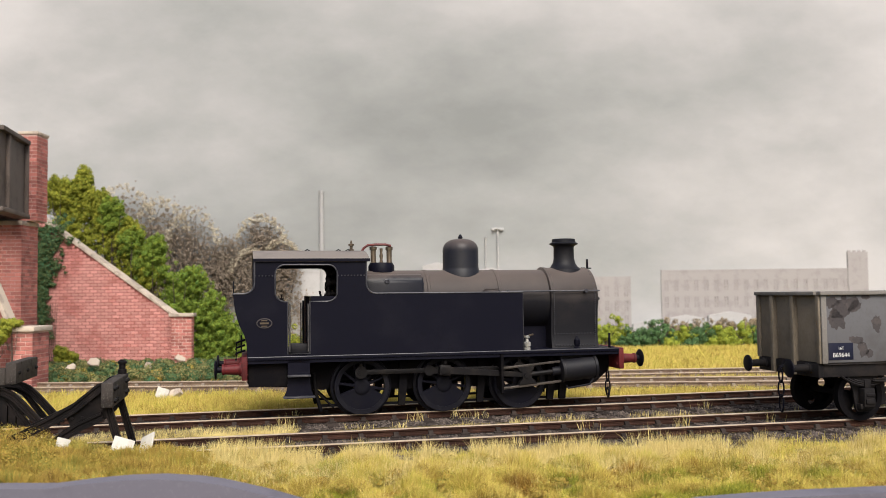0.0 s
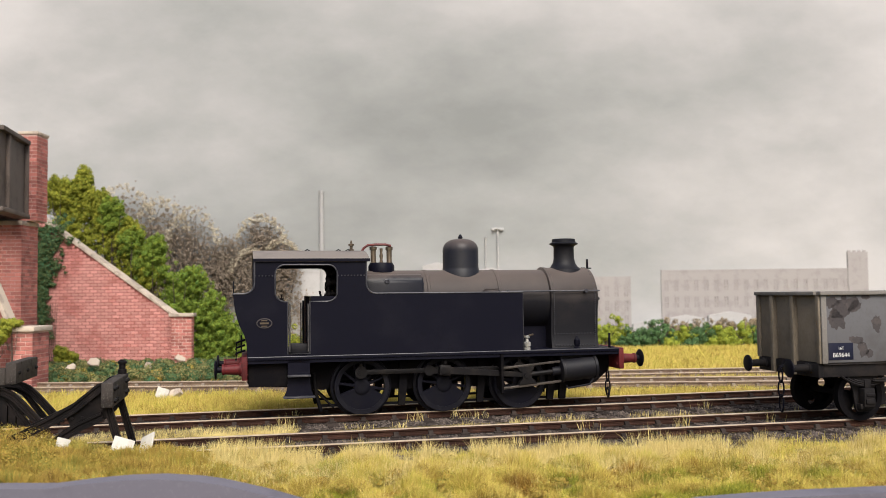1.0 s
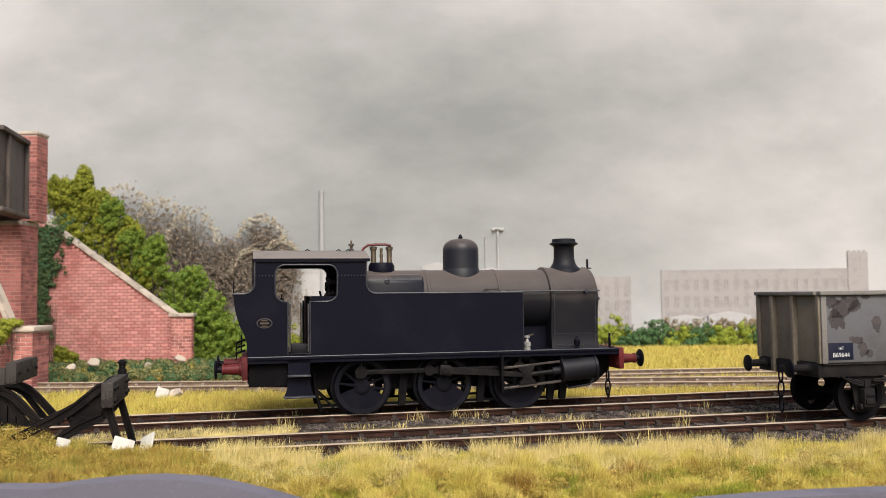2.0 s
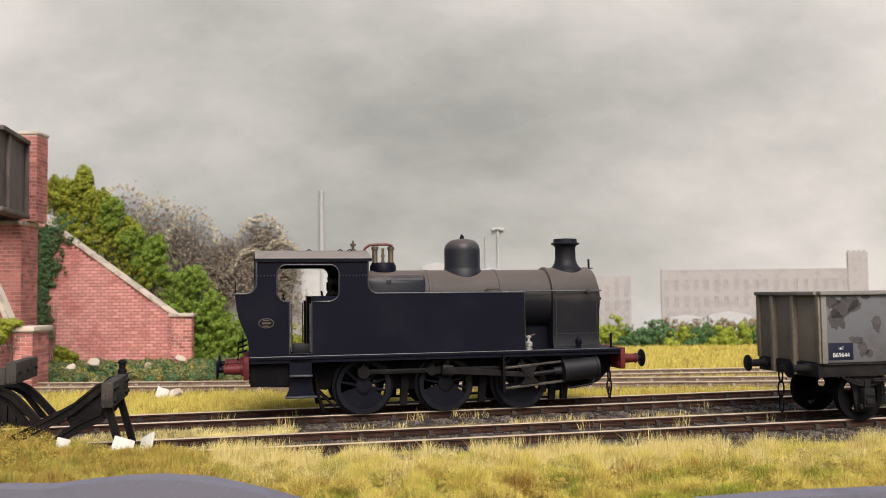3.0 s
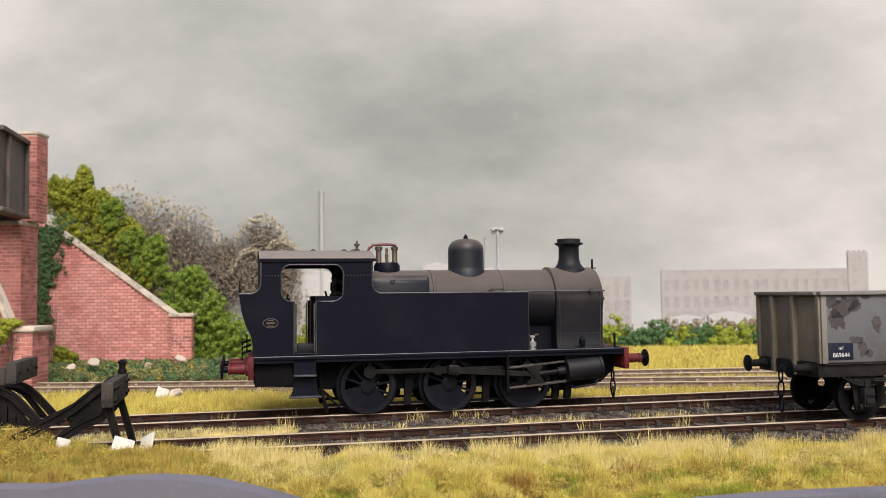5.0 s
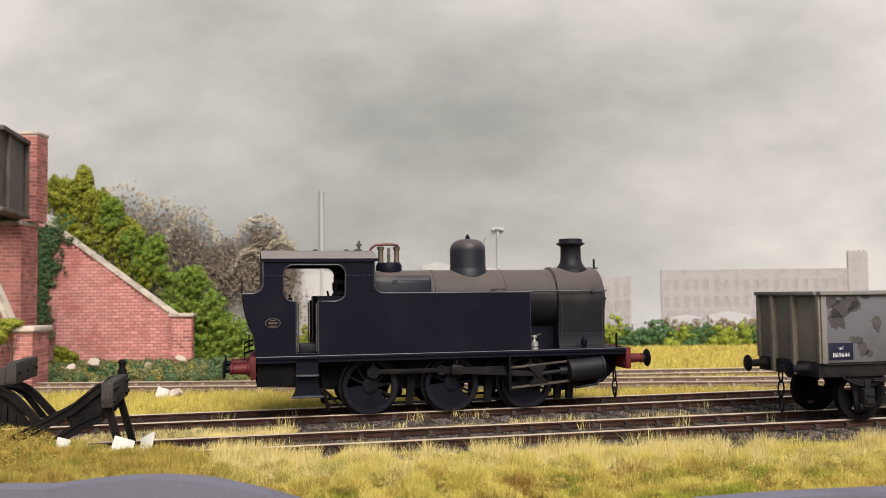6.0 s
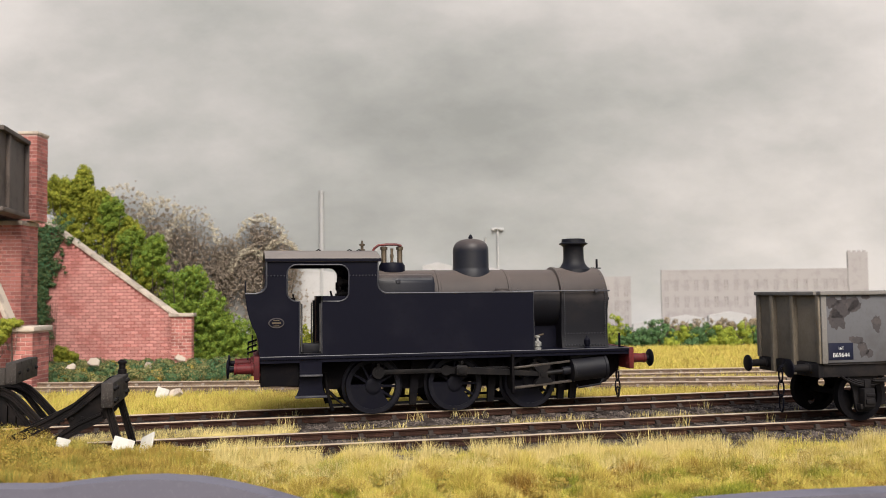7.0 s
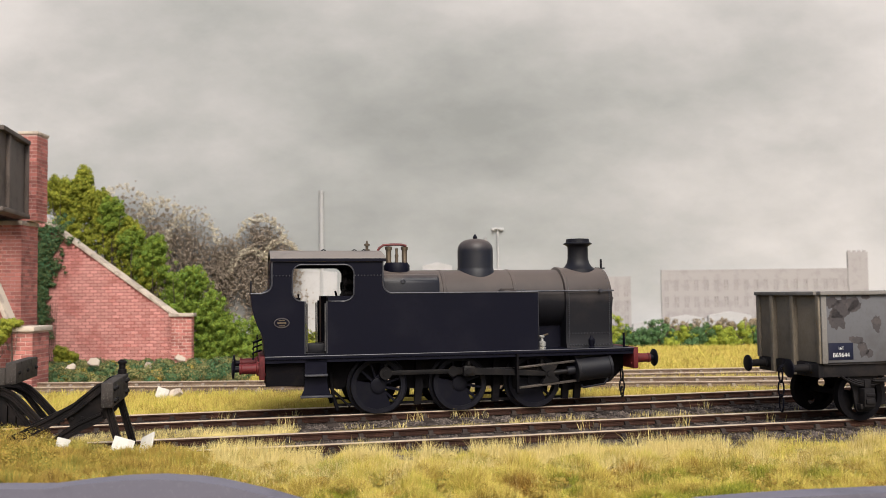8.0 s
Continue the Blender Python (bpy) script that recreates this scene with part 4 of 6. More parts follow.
# ---- front edge ----
def build_fascia():
    """The grey profile board along the layout's front, its top cut in slow waves."""
    top = [(-150, 2.4), (-96, 2.3), (-76, 2.2), (-67, 2.1), (-60, 2.9), (-54, 3.4), (-48, 3.5), (-42, 3.1), (-38, 2.5), (-31, 0.9), (-25, -0.8), (-16, -4.0), (0, -7), (25, -6.5), (43, -1.5), (52, -0.9), (60, -0.5), (75, 0.0), (150, 1.0)]
    bm = bmesh.new()
    prism(bm, [(-150, -60)] + top[:1] + top[1:] + [(150, -60)], 149.0, 154.0, "y", 0.15)
    f = part("fascia_board", bm, FASCIA)
    tagged(f, "smooth grey painted profile board along the front edge", "board", kind="structure")


build_fascia()


# ---- backdrop ----
def build_backdrop():
    m = bpy.data.materials.new("painted_cloudy_sky")
    m.use_nodes = True
    nt = m.node_tree
    bsdf = nt.nodes["Principled BSDF"]
    tc = nt.nodes.new("ShaderNodeTexCoord")
    mp = nt.nodes.new("ShaderNodeMapping")
    mp.inputs["Scale"].default_value = (1.0, 1.0, 1.9)
    mp.inputs["Rotation"].default_value = (0, radians(28), 0)
    nt.links.new(tc.outputs["Object"], mp.inputs[0])
    big = noise_node(nt, mp.outputs[0], 5.2, 3.0, 0.5)
    fine = noise_node(nt, mp.outputs[0], 17.0, 6.0, 0.6)
    sub = nt.nodes.new("ShaderNodeVectorMath")
    sub.operation = 'SUBTRACT'
    nt.links.new(tc.outputs["Object"], sub.inputs[0])
    sub.inputs[1].default_value = (-0.035, 0.0, 0.128)
    scl = nt.nodes.new("ShaderNodeVectorMath")
    scl.operation = 'MULTIPLY'
    scl.inputs[1].default_value = (2.5, 0.0, 6.2)
    nt.links.new(sub.outputs[0], scl.inputs[0])
    ln = nt.nodes.new("ShaderNodeVectorMath")
    ln.operation = 'LENGTH'
    nt.links.new(scl.outputs[0], ln.inputs[0])
    add = nt.nodes.new("ShaderNodeMath")
    add.operation = 'MULTIPLY_ADD'
    nt.links.new(big, add.inputs[0])
    add.inputs[1].default_value = 1.9
    nt.links.new(ln.outputs["Value"], add.inputs[2])
    add2 = nt.nodes.new("ShaderNodeMath")
    add2.operation = 'MULTIPLY_ADD'
    nt.links.new(fine, add2.inputs[0])
    add2.inputs[1].default_value = 1.1
    nt.links.new(add.outputs[0], add2.inputs[2])
    cr = nt.nodes.new("ShaderNodeValToRGB")
    els = cr.color_ramp.elements
    els.new(0.4)
    els.new(0.65)
    for e, (p, c) in zip(els, ((0.0, (0.285, 0.295, 0.292)), (0.35, (0.368, 0.376, 0.374)), (0.62, (0.447, 0.446, 0.448)), (1.0, (0.575, 0.562, 0.565)))):
        e.position, e.color = p, (*c, 1)
    nt.links.new(ramp_node(nt, add2.outputs[0], 1.4, 2.75), cr.inputs[0])
    nt.links.new(cr.outputs[0], bsdf.inputs["Base Color"])
    bsdf.inputs["Roughness"].default_value = 0.95
    bsdf.inputs["Specular IOR Level"].default_value = 0.1
    bm = bmesh.new()
    box(bm, -420, 420, 600, 606, -12, 330)
    b = part("backdrop", bm, m)
    tagged(b, "painted backscene of a pale grey cloudy sky", "backdrop", kind="structure")


build_backdrop()


def factory(name, x0, x1, z0, z1, bays, rows, label, tower=None, bw=3.0, bh=7.2):
    """A factory in low relief before the sky, with recessed windows; its mist is in the wall colours."""
    t = thing(name, at(x0, 599.2, 0), label, "factory")
    w = x1 - x0
    holes = []
    px, pz = w / bays, (z1 - z0 - 5) / rows
    for i in range(bays):
        for j in range(rows):
            cx, cz = (i + 0.5) * px, z0 + 1 + (j + 0.5) * pz
            holes.append((cx, cz))
    bm = bmesh.new()
    sheet(bm, [(0, z0), (w, z0), (w, z1), (0, z1)], [[(cx - bw / 2, cz - bh / 2), (cx + bw / 2, cz - bh / 2), (cx + bw / 2, cz + bh / 2), (cx - bw / 2, cz + bh / 2)] for cx, cz in holes], 0, 0.25)
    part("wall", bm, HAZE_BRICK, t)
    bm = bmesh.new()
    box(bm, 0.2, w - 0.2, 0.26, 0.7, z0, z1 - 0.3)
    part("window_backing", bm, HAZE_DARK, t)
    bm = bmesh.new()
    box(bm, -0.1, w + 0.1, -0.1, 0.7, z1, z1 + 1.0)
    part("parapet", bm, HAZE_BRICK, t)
    if tower:
        tx0, tx1, tz = tower
        bm = bmesh.new()
        box(bm, tx0 - x0, tx1 - x0, -0.3, 0.7, z0, tz)
        box(bm, tx0 - x0 - 0.3, tx1 - x0 + 0.3, -0.35, 0.7, tz, tz + 0.8)
        for k in range(4):
            bx = tx0 - x0 + (tx1 - tx0) * (k + 0.1) / 4
            box(bm, bx, bx + 1.8, -0.3, 0.7, tz + 0.8, tz + 2.0)
        for k in (0.2, 0.6):
            bx = tx0 - x0 + (tx1 - tx0) * k
            box(bm, bx, bx + 2.2, -0.5, -0.3, tz - 9, tz - 3)
        part("tower", bm, HAZE_BRICK, t)
    for cx, cz in holes:
        bm = bmesh.new()
        box(bm, cx - 0.2, cx + 0.2, 0.1, 0.25, cz - bh / 2, cz + bh / 2)
        box(bm, cx - bw / 2, cx + bw / 2, 0.1, 0.25, cz - 0.2, cz + 0.2)
        part("glazing_bar", bm, HAZE_BRICK, t)


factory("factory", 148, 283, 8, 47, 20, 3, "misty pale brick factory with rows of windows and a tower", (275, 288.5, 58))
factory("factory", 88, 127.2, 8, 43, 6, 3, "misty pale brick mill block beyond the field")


def sheds():
    # The last three, low ones stand in for white mist at the factory's foot.
    for x0, x1, z1 in ((-115, -72, 51), (-14, 6, 54.5), (20, 44, 50.5), (128, 152, 14), (150, 178, 17), (179, 208, 19)):
        t = thing("shed", at(x0, 597.6, 0), "white low-roofed relief for sheds and mist, haze in its colour", "shed", "far sheds")
        w = x1 - x0
        bm = bmesh.new()
        box(bm, 0, w, 0, 1.2, 0, z1 - 2)
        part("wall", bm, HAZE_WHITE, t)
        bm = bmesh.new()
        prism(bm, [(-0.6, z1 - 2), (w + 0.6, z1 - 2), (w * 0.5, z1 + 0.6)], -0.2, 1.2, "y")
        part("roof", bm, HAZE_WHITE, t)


sheds()


def mast(name, x, z, r, label, category, lamp=False, taper=0.8):
    t = thing(name, at(x, 598.8, -3), label, category)
    bm = bmesh.new()
    lathe(bm, [(r, 0), (r * taper, z + 3)], (0, 0, 0), "z", 12)
    part("shaft", bm, HAZE_WHITE if category == "lamp mast" else HAZE_GREY, t)
    if lamp:
        bm = bmesh.new()
        box(bm, -4, 4, -0.8, 0.8, z + 3, z + 4, 0.2)
        box(bm, -4, -1.5, -1, 1, z + 2.2, z + 3, 0.2)
        box(bm, 1.5, 4, -1, 1, z + 2.2, z + 3, 0.2)
        part("lamp_head", bm, HAZE_WHITE, t)
    else:
        bm = bmesh.new()
        lathe(bm, [(r * taper + 0.3, z + 1.5), (r * taper + 0.3, z + 3.3)], (0, 0, 0), "z", 12)
        part("rim", bm, HAZE_GREY, t)


mast("factory_chimney", -82.5, 104.5, 1.9, "tall thin misty factory chimney", "chimney")
mast("lamp_mast", 37.3, 77, 0.6, "tall misty yard lamp mast with a twin head", "lamp mast", True)
mast("lamp_mast", 29, 71.5, 0.45, "thin misty lamp mast without a head", "lamp mast")

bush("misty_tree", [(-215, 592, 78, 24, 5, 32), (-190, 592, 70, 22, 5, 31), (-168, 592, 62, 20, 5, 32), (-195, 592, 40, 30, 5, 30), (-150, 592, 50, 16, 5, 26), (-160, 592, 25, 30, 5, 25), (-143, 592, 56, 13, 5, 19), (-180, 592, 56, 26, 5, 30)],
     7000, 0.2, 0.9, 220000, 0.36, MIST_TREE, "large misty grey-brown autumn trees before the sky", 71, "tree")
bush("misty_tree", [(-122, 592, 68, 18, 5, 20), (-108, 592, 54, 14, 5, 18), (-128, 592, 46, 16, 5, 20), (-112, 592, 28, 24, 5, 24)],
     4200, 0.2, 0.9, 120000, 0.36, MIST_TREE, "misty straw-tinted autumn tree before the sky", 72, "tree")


# ---- locomotive ----
WHEEL_X = (40.4, 64.2, 86.9)
WHEEL_R = 7.9
THROW = 4.15
PIN_START = -6.5
SLOPE = 4.9
ROD_LENGTH = 24.6


def buffer_fitting(parent, x, y, z, way, shank_mat, head_mat, reach=8.0, head=2.65, stout=1.0):
    """A buffer: stepped housing, ram and domed head; way is -1 or 1 along x."""
    bm = bmesh.new()
    lathe(bm, [(r * stout, h) for r, h in ((1.9, 0), (1.9, 0.6), (1.5, 0.8), (1.3, 4.6), (1.5, 4.8), (1.5, 5.3))], (0, 0, 0), "x", 20)
    o = part("buffer", bm, shank_mat, parent, m=at(x, y, z, 0, 0, 0 if way > 0 else 180))
    bm = bmesh.new()
    lathe(bm, [(0.85, 5.2), (0.85, reach - 0.9), (head - 0.3, reach - 0.75), (head, reach - 0.5), (head - 0.1, reach - 0.25), (head * 0.5, reach)], (0, 0, 0), "x", 24)
    part("buffer_head", bm, head_mat, o, "dark steel buffer head")
    return o


def link(bm, x, y, z, w, h, r, across=False):
    """One oval chain link hanging from (x, y, z)."""
    n = 14
    pts = []
    for i in range(n + 1):
        t = 2 * math.pi * i / n
        u, v = math.sin(t) * w / 2, -h / 2 + math.cos(t) * h / 2
        pts.append((x, y + u, z + v) if across else (x + u, y, z + v))
    tube(bm, pts, r, 6)


def spoke_mesh():
    bm = bmesh.new()
    prism(bm, [(-0.42, 1.6), (0.42, 1.6), (0.3, 6.8), (-0.3, 6.8)], -0.75, 0.5, "y", 0.08)
    return finish(bm, "spoke", DARK_METAL)


SPOKE = spoke_mesh()


def spoked_wheel(parent, x, side, crank):
    """A driving wheel: spokes, balance weight and crank boss at its origin, a tyre round it. crank: its turn at the start."""
    bm = bmesh.new()
    y0 = -1.15
    lathe(bm, [(2.3, 0.8), (2.3, y0 - 0.05), (1.9, y0 - 0.3), (0.9, y0 - 0.3)], (0, 0, 0), "y", 24)
    lathe(bm, [(1.55, 0.6), (1.55, y0 - 0.2)], (0, 0, THROW), "y", 16)
    prism(bm, [(-2.0, 0.4), (2.0, 0.4), (1.5, THROW), (-1.5, THROW)], y0 - 0.05, 0.4, "y")
    if side > 0:
        bmesh.ops.scale(bm, vec=(1, -1, 1), verts=bm.verts)
    w = part("wheel", bm, DARK_METAL, parent, "black spoked driving wheel with a balance weight", m=at(x, side * 9.6, WHEEL_R, 0, crank))
    for k in range(12):
        piece("spoke", SPOKE, w, at(0, 0, 0, 0, k * 30 + 15))
    bm = bmesh.new()
    prism(bm, arc(0, 0, 6.7, 192, 330, 14) + [(2.4, -0.6), (-2.2, -0.4)], -1.0 if side < 0 else -0.3, 0.3 if side < 0 else 1.0, "y")
    part("balance_weight", bm, DARK_METAL, w)
    bm = bmesh.new()
    prof = [(6.5, -1.2), (7.75, -1.25), (7.85, -1.1), (7.95, 0.9), (8.75, 1.15), (8.8, 1.6), (6.6, 1.7)]
    rings = []
    for r, h in prof + prof[:1]:
        rings.append([bm.verts.new((math.cos(2 * math.pi * i / 48) * r, h, math.sin(2 * math.pi * i / 48) * r)) for i in range(48)])
    for a, b in zip(rings, rings[1:]):
        for i in range(48):
            bm.faces.new((a[i], a[(i + 1) % 48], b[(i + 1) % 48], b[i]))
    bmesh.ops.remove_doubles(bm, verts=bm.verts, dist=1e-4)
    if side > 0:
        bmesh.ops.scale(bm, vec=(1, -1, 1), verts=bm.verts)
    part("tyre", bm, TYRE, w, "worn steel tyre")
    return w


def cab_outline():
    return ([(8.7, 17.2), (8.4, 21.4), (7.8, 23.4), (6.7, 25.6), (5.9, 28), (5.3, 30.6), (4.9, 34.4)] + [(7.6, 34.4)] + arc(7.9, 37.2, 2.7, -75, 0, 6)
            + [(10.6, 43.9), (41.2, 43.9)] + arc(44.0, 37.0, 2.8, 180, 268, 7) + [(86.9, 34.1), (86.9, 17.2)])


def cab_opening():
    w = rounded(16.1, 33.1, 32.2, 42.3, 2.6)
    i = max(k for k, p in enumerate(w) if p[1] < 32.3 and p[0] < 20)
    return w[:i + 1] + [(19.5, 32.2), (19.5, 17.9), (25.5, 17.9), (25.5, 32.2)] + w[i + 1:]


def build_locomotive():
    t = thing("tank_locomotive", on_line(LOCO_LINE, 0), "weathered plain black six-wheeled steam tank locomotive on the siding", "locomotive")
    # running plate, valances and beams
    bm = bmesh.new()
    box(bm, 8.7, 116.6, -15.6, 15.6, 16.3, 17.2, 0.12)
    part("running_plate", bm, BLACK, t)
    for s in (-1, 1):
        bm = bmesh.new()
        box(bm, 8.8, 116.5, s * 14.9 - 0.35, s * 14.9 + 0.35, 15.4, 16.3)
        part("valance", bm, BLACK, t)
    for x0, x1 in ((7.2, 8.7), (116.6, 118.1)):
        bm = bmesh.new()
        box(bm, x0, x1, -15.4, 15.4, 11.0, 17.3, 0.15)
        lathe(bm, [(0.35, x0 - 0.2), (0.35, x1 + 0.2)], (0, -13.8, 12.4), "x", 8)
        lathe(bm, [(0.35, x0 - 0.2), (0.35, x1 + 0.2)], (0, -13.8, 15.6), "x", 8)
        beam = part("buffer_beam", bm, RED_PAINT, t, "dull red buffer beam")
        way = -1 if x0 < 50 else 1
        for s in (-1, 1):
            buffer_fitting(beam, x0 if way < 0 else x1, s * 11.4, 13.8, way, RED_PAINT, DARK_METAL, 7.4)
        bm = bmesh.new()
        hx = x0 if way < 0 else x1
        box(bm, min(hx, hx + way * 1.6), max(hx, hx + way * 1.6), -0.5, 0.5, 12.6, 14.4, 0.2)
        if way > 0:
            link(bm, hx - 2.6, -9, 10.4, 1.8, 3.6, 0.3, True)
            link(bm, hx - 2.6, -9, 7.4, 1.5, 4.4, 0.26)
            link(bm, hx - 2.6, -9, 5.0, 1.8, 3.0, 0.3, True)
        part("coupling", bm, DARK_METAL, beam, "black hook and hanging links")
    for s in (-1, 1):
        bm = bmesh.new()
        tube(bm, [(8.8, s * 15.55, 17.15), (60, s * 15.55, 17.15), (116.6, s * 15.55, 17.15)], 0.16, 6)
        part("plate_edge", bm, EDGE_WORN, t)
    # frames
    for s in (-1, 1):
        bm = bmesh.new()
        prism(bm, [(8.7, 16.2), (8.7, 9.6), (10, 8.6), (22, 8.0), (30, 7.0), (34, 9.5), (47, 9.5), (49, 6.6), (55, 6.6), (58, 9.5), (70, 9.5), (72, 6.6), (78, 6.6), (81, 9.5), (93, 9.5),
                   (95, 5.4), (99, 4.4), (112, 6.5), (116.5, 10.5), (116.5, 16.2)], s * 7.4 - 0.4, s * 7.4 + 0.4, "y")
        part("frame", bm, UNDER, t)
    bm = bmesh.new()
    for x in (20, 52, 76):
        box(bm, x, x + 1, -7, 7, 8, 16)
    box(bm, 9, 22, -13.5, 13.5, 9.0, 16.2)
    box(bm, 27, 96, -6, 6, 10.5, 16.2)
    part("frame_stretcher", bm, UNDER, t)
    # cab, bunker and tank sides
    for s in (-1, 1):
        bm = bmesh.new()
        sheet(bm, cab_outline(), [cab_opening()], s * 15.5, s * 14.9)
        part("cab_side", bm, BLACK, t)
        bm = bmesh.new()
        loop = cab_opening()
        tube(bm, [(x, s * 15.5, z) for x, z in loop[:-1]] + [(loop[0][0], s * 15.5, loop[0][1])], 0.22, 6)
        part("beading", bm, EDGE_WORN, t)
        bm = bmesh.new()
        tube(bm, [(x, s * 15.45, z) for x, z in [(4.9, 34.4), (7.6, 34.4)] + arc(7.9, 37.2, 2.7, -75, 0, 6) + [(10.6, 43.7)]], 0.28, 6)
        part("bunker_beading", bm, EDGE_WORN, t)
        bm = bmesh.new()
        tube(bm, [(x, s * 15.45, z) for x, z in [(41.2, 43.7)] + arc(44.0, 37.0, 2.8, 180, 268, 7) + [(86.9, 34.1), (86.9, 17.4)]], 0.25, 6)
        part("tank_beading", bm, EDGE_WORN, t)
        bm = bmesh.new()
        box(bm, 25.9, 86.6, min(s * 14.9, s * 8.8), max(s * 14.9, s * 8.8), 17.2, 33.6)
        part("side_tank", bm, BLACK, t)
        bm = bmesh.new()
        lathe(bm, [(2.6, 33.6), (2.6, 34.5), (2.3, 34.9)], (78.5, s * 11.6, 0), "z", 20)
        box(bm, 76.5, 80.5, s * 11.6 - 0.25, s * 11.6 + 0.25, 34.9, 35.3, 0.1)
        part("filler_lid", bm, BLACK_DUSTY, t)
        bm = bmesh.new()
        for x in (20.0, 25.0):
            tube(bm, [(x, s * 16.0, 18.5), (x, s * 16.1, 25), (x, s * 16.0, 31.6)], 0.22, 6)
        part("handrail", bm, HANDRAIL, t, "thin upright steel cab handrails")
        bm = bmesh.new()
        x = 10.9
        while x < 40.8:
            if not 16.5 < x < 33:
                lathe(bm, [(0.16, -15.66), (0.2, -15.5)] if s < 0 else [(0.2, 15.5), (0.16, 15.66)], (x, 0, 39.3), "y", 5)
            x += 0.9
        part("rivet_row", bm, EDGE_WORN, t)
    bm = bmesh.new()
    prism(bm, [(8.7, 17.2), (8.4, 21.4), (7.8, 23.4), (6.7, 25.6), (5.9, 28), (5.3, 30.6), (4.9, 34.2), (5.6, 34.2), (6.6, 28), (8.5, 23.6), (9.4, 17.2)], -14.9, 14.9, "y")
    box(bm, 15.4, 16.0, -14.9, 14.9, 17.2, 32.5)
    box(bm, 6.5, 15.4, -14.9, 14.9, 31.0, 31.6)
    part("bunker", bm, BLACK, t)
    bm = bmesh.new()
    sheet(bm, [(-14.9, 34), (14.9, 34), (14.9, 43.6), (-14.9, 43.6)], [arc(s * 8.6, 39.2, 2.6, 0, 345, 15) for s in (-1, 1)], 10.2, 10.7, "x")
    part("cab_rear_sheet", bm, BLACK, t)
    bm = bmesh.new()
    sheet(bm, [(-14.9, 33.6), (14.9, 33.6), (14.9, 43.6), (-14.9, 43.6)], [arc(s * 11.6, 39.6, 2.0, 0, 345, 15) for s in (-1, 1)], 40.6, 41.1, "x")
    part("cab_front_sheet", bm, BLACK, t)
    bm = bmesh.new()
    box(bm, 16, 41, -14.9, 14.9, 17.2, 17.9)
    box(bm, 26, 27, -8.8, 8.8, 17.9, 20)
    part("cab_floor", bm, UNDER, t)
    bm = bmesh.new()
    box(bm, 20.4, 25.2, -14.4, -7, 17.9, 20.4, 0.2)
    part("tool_box", bm, BLACK_CHIMNEY, t, "low black box on the cab floor")
    bm = bmesh.new()
    lathe(bm, [(8.0, 33.5), (8.2, 34.0), (8.2, 42)], (0, 0, 31.0), "x", 28)
    box(bm, 34.2, 42, -8.2, 8.2, 17.9, 31)
    for y, z in ((-5, 33), (-3.2, 36), (0, 34), (3, 36.4), (5, 33), (-6, 30)):
        lathe(bm, [(0.7, 31.6), (0.7, 33.8)], (0, y, z), "x", 10)
        lathe(bm, [(1.3, 31.3), (1.3, 31.7)], (0, y, z), "x", 12)
    tube(bm, [(33.5, -2, 37.5), (31.5, -4, 38.2), (31.5, -6, 38.2)], 0.3, 6)
    tube(bm, [(33.5, 2, 30), (30.2, 3, 33.0), (29.8, 4, 35)], 0.35, 6)
    tube(bm, [(33.0, -6.5, 41), (33, -6.5, 29), (33.5, -6.0, 24)], 0.3, 6)
    for y, z, r in ((-9.5, 37.5, 1.5), (-9.0, 34.2, 1.1), (-10.5, 40.2, 0.9)):
        lathe(bm, [(r, 30.6), (r, 31.6), (r * 0.6, 31.8), (r * 0.5, 34.5)], (0, y, z), "x", 12)
    tube(bm, [(31.5, -10, 41), (30.6, -10, 38.6), (31.2, -10, 35.4), (29.8, -10, 33.2)], 0.35, 6)
    part("backhead", bm, UNDER, t, "dark boiler backhead with valves and pipes")
    bm = bmesh.new()
    tube(bm, [(13, -11, 32), (18.0, -11, 32.4), (18.0, -11, 34.2)], 0.35, 6)
    lathe(bm, [(0.6, 32), (0.6, 33.2)], (18.0, -11, 0), "z", 8)
    part("brake_column", bm, UNDER, t)
    # roof
    bm = bmesh.new()
    r = 42.0
    a = math.degrees(math.asin(15.9 / r))
    c = 46.9 - r
    prism(bm, arc(0, c, r, 90 - a, 90 + a, 20) + arc(0, c, r - 0.7, 90 + a, 90 - a, 20), 10.2, 42.2, "x")
    roof = part("cab_roof", bm, ROOF_PAINT, t, "dusty brown-grey cab roof")
    for s in (-1, 1):
        bm = bmesh.new()
        box(bm, 10.2, 42.2, s * 15.9 - 0.2, s * 15.9 + 0.2, 43.2, 44.0)
        part("rain_strip", bm, BLACK, roof)
    bm = bmesh.new()
    for x in (34, 36.8, 25):
        tube(bm, [(x, -3, 46.7), (x + 0.7, -3, 47.1), (x + 1.4, -3, 46.8)], 0.2, 6)
    part("roof_eye", bm, DARK_METAL, roof)
    bm = bmesh.new()
    lathe(bm, [(0.9, 46.6), (0.9, 47.2), (0.4, 47.3), (0.45, 48.2), (0.85, 48.3), (0.85, 48.8), (0.3, 49.0), (0.25, 49.8)], (38.6, -2, 0), "z", 12)
    part("whistle", bm, BRASS, roof, "small dull brass whistle")
    # boiler
    bm = bmesh.new()
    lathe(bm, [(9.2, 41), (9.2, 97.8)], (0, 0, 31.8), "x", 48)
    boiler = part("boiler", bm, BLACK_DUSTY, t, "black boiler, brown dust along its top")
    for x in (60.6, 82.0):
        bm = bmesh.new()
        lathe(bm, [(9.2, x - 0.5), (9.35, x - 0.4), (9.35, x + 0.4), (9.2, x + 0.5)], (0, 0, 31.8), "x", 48)
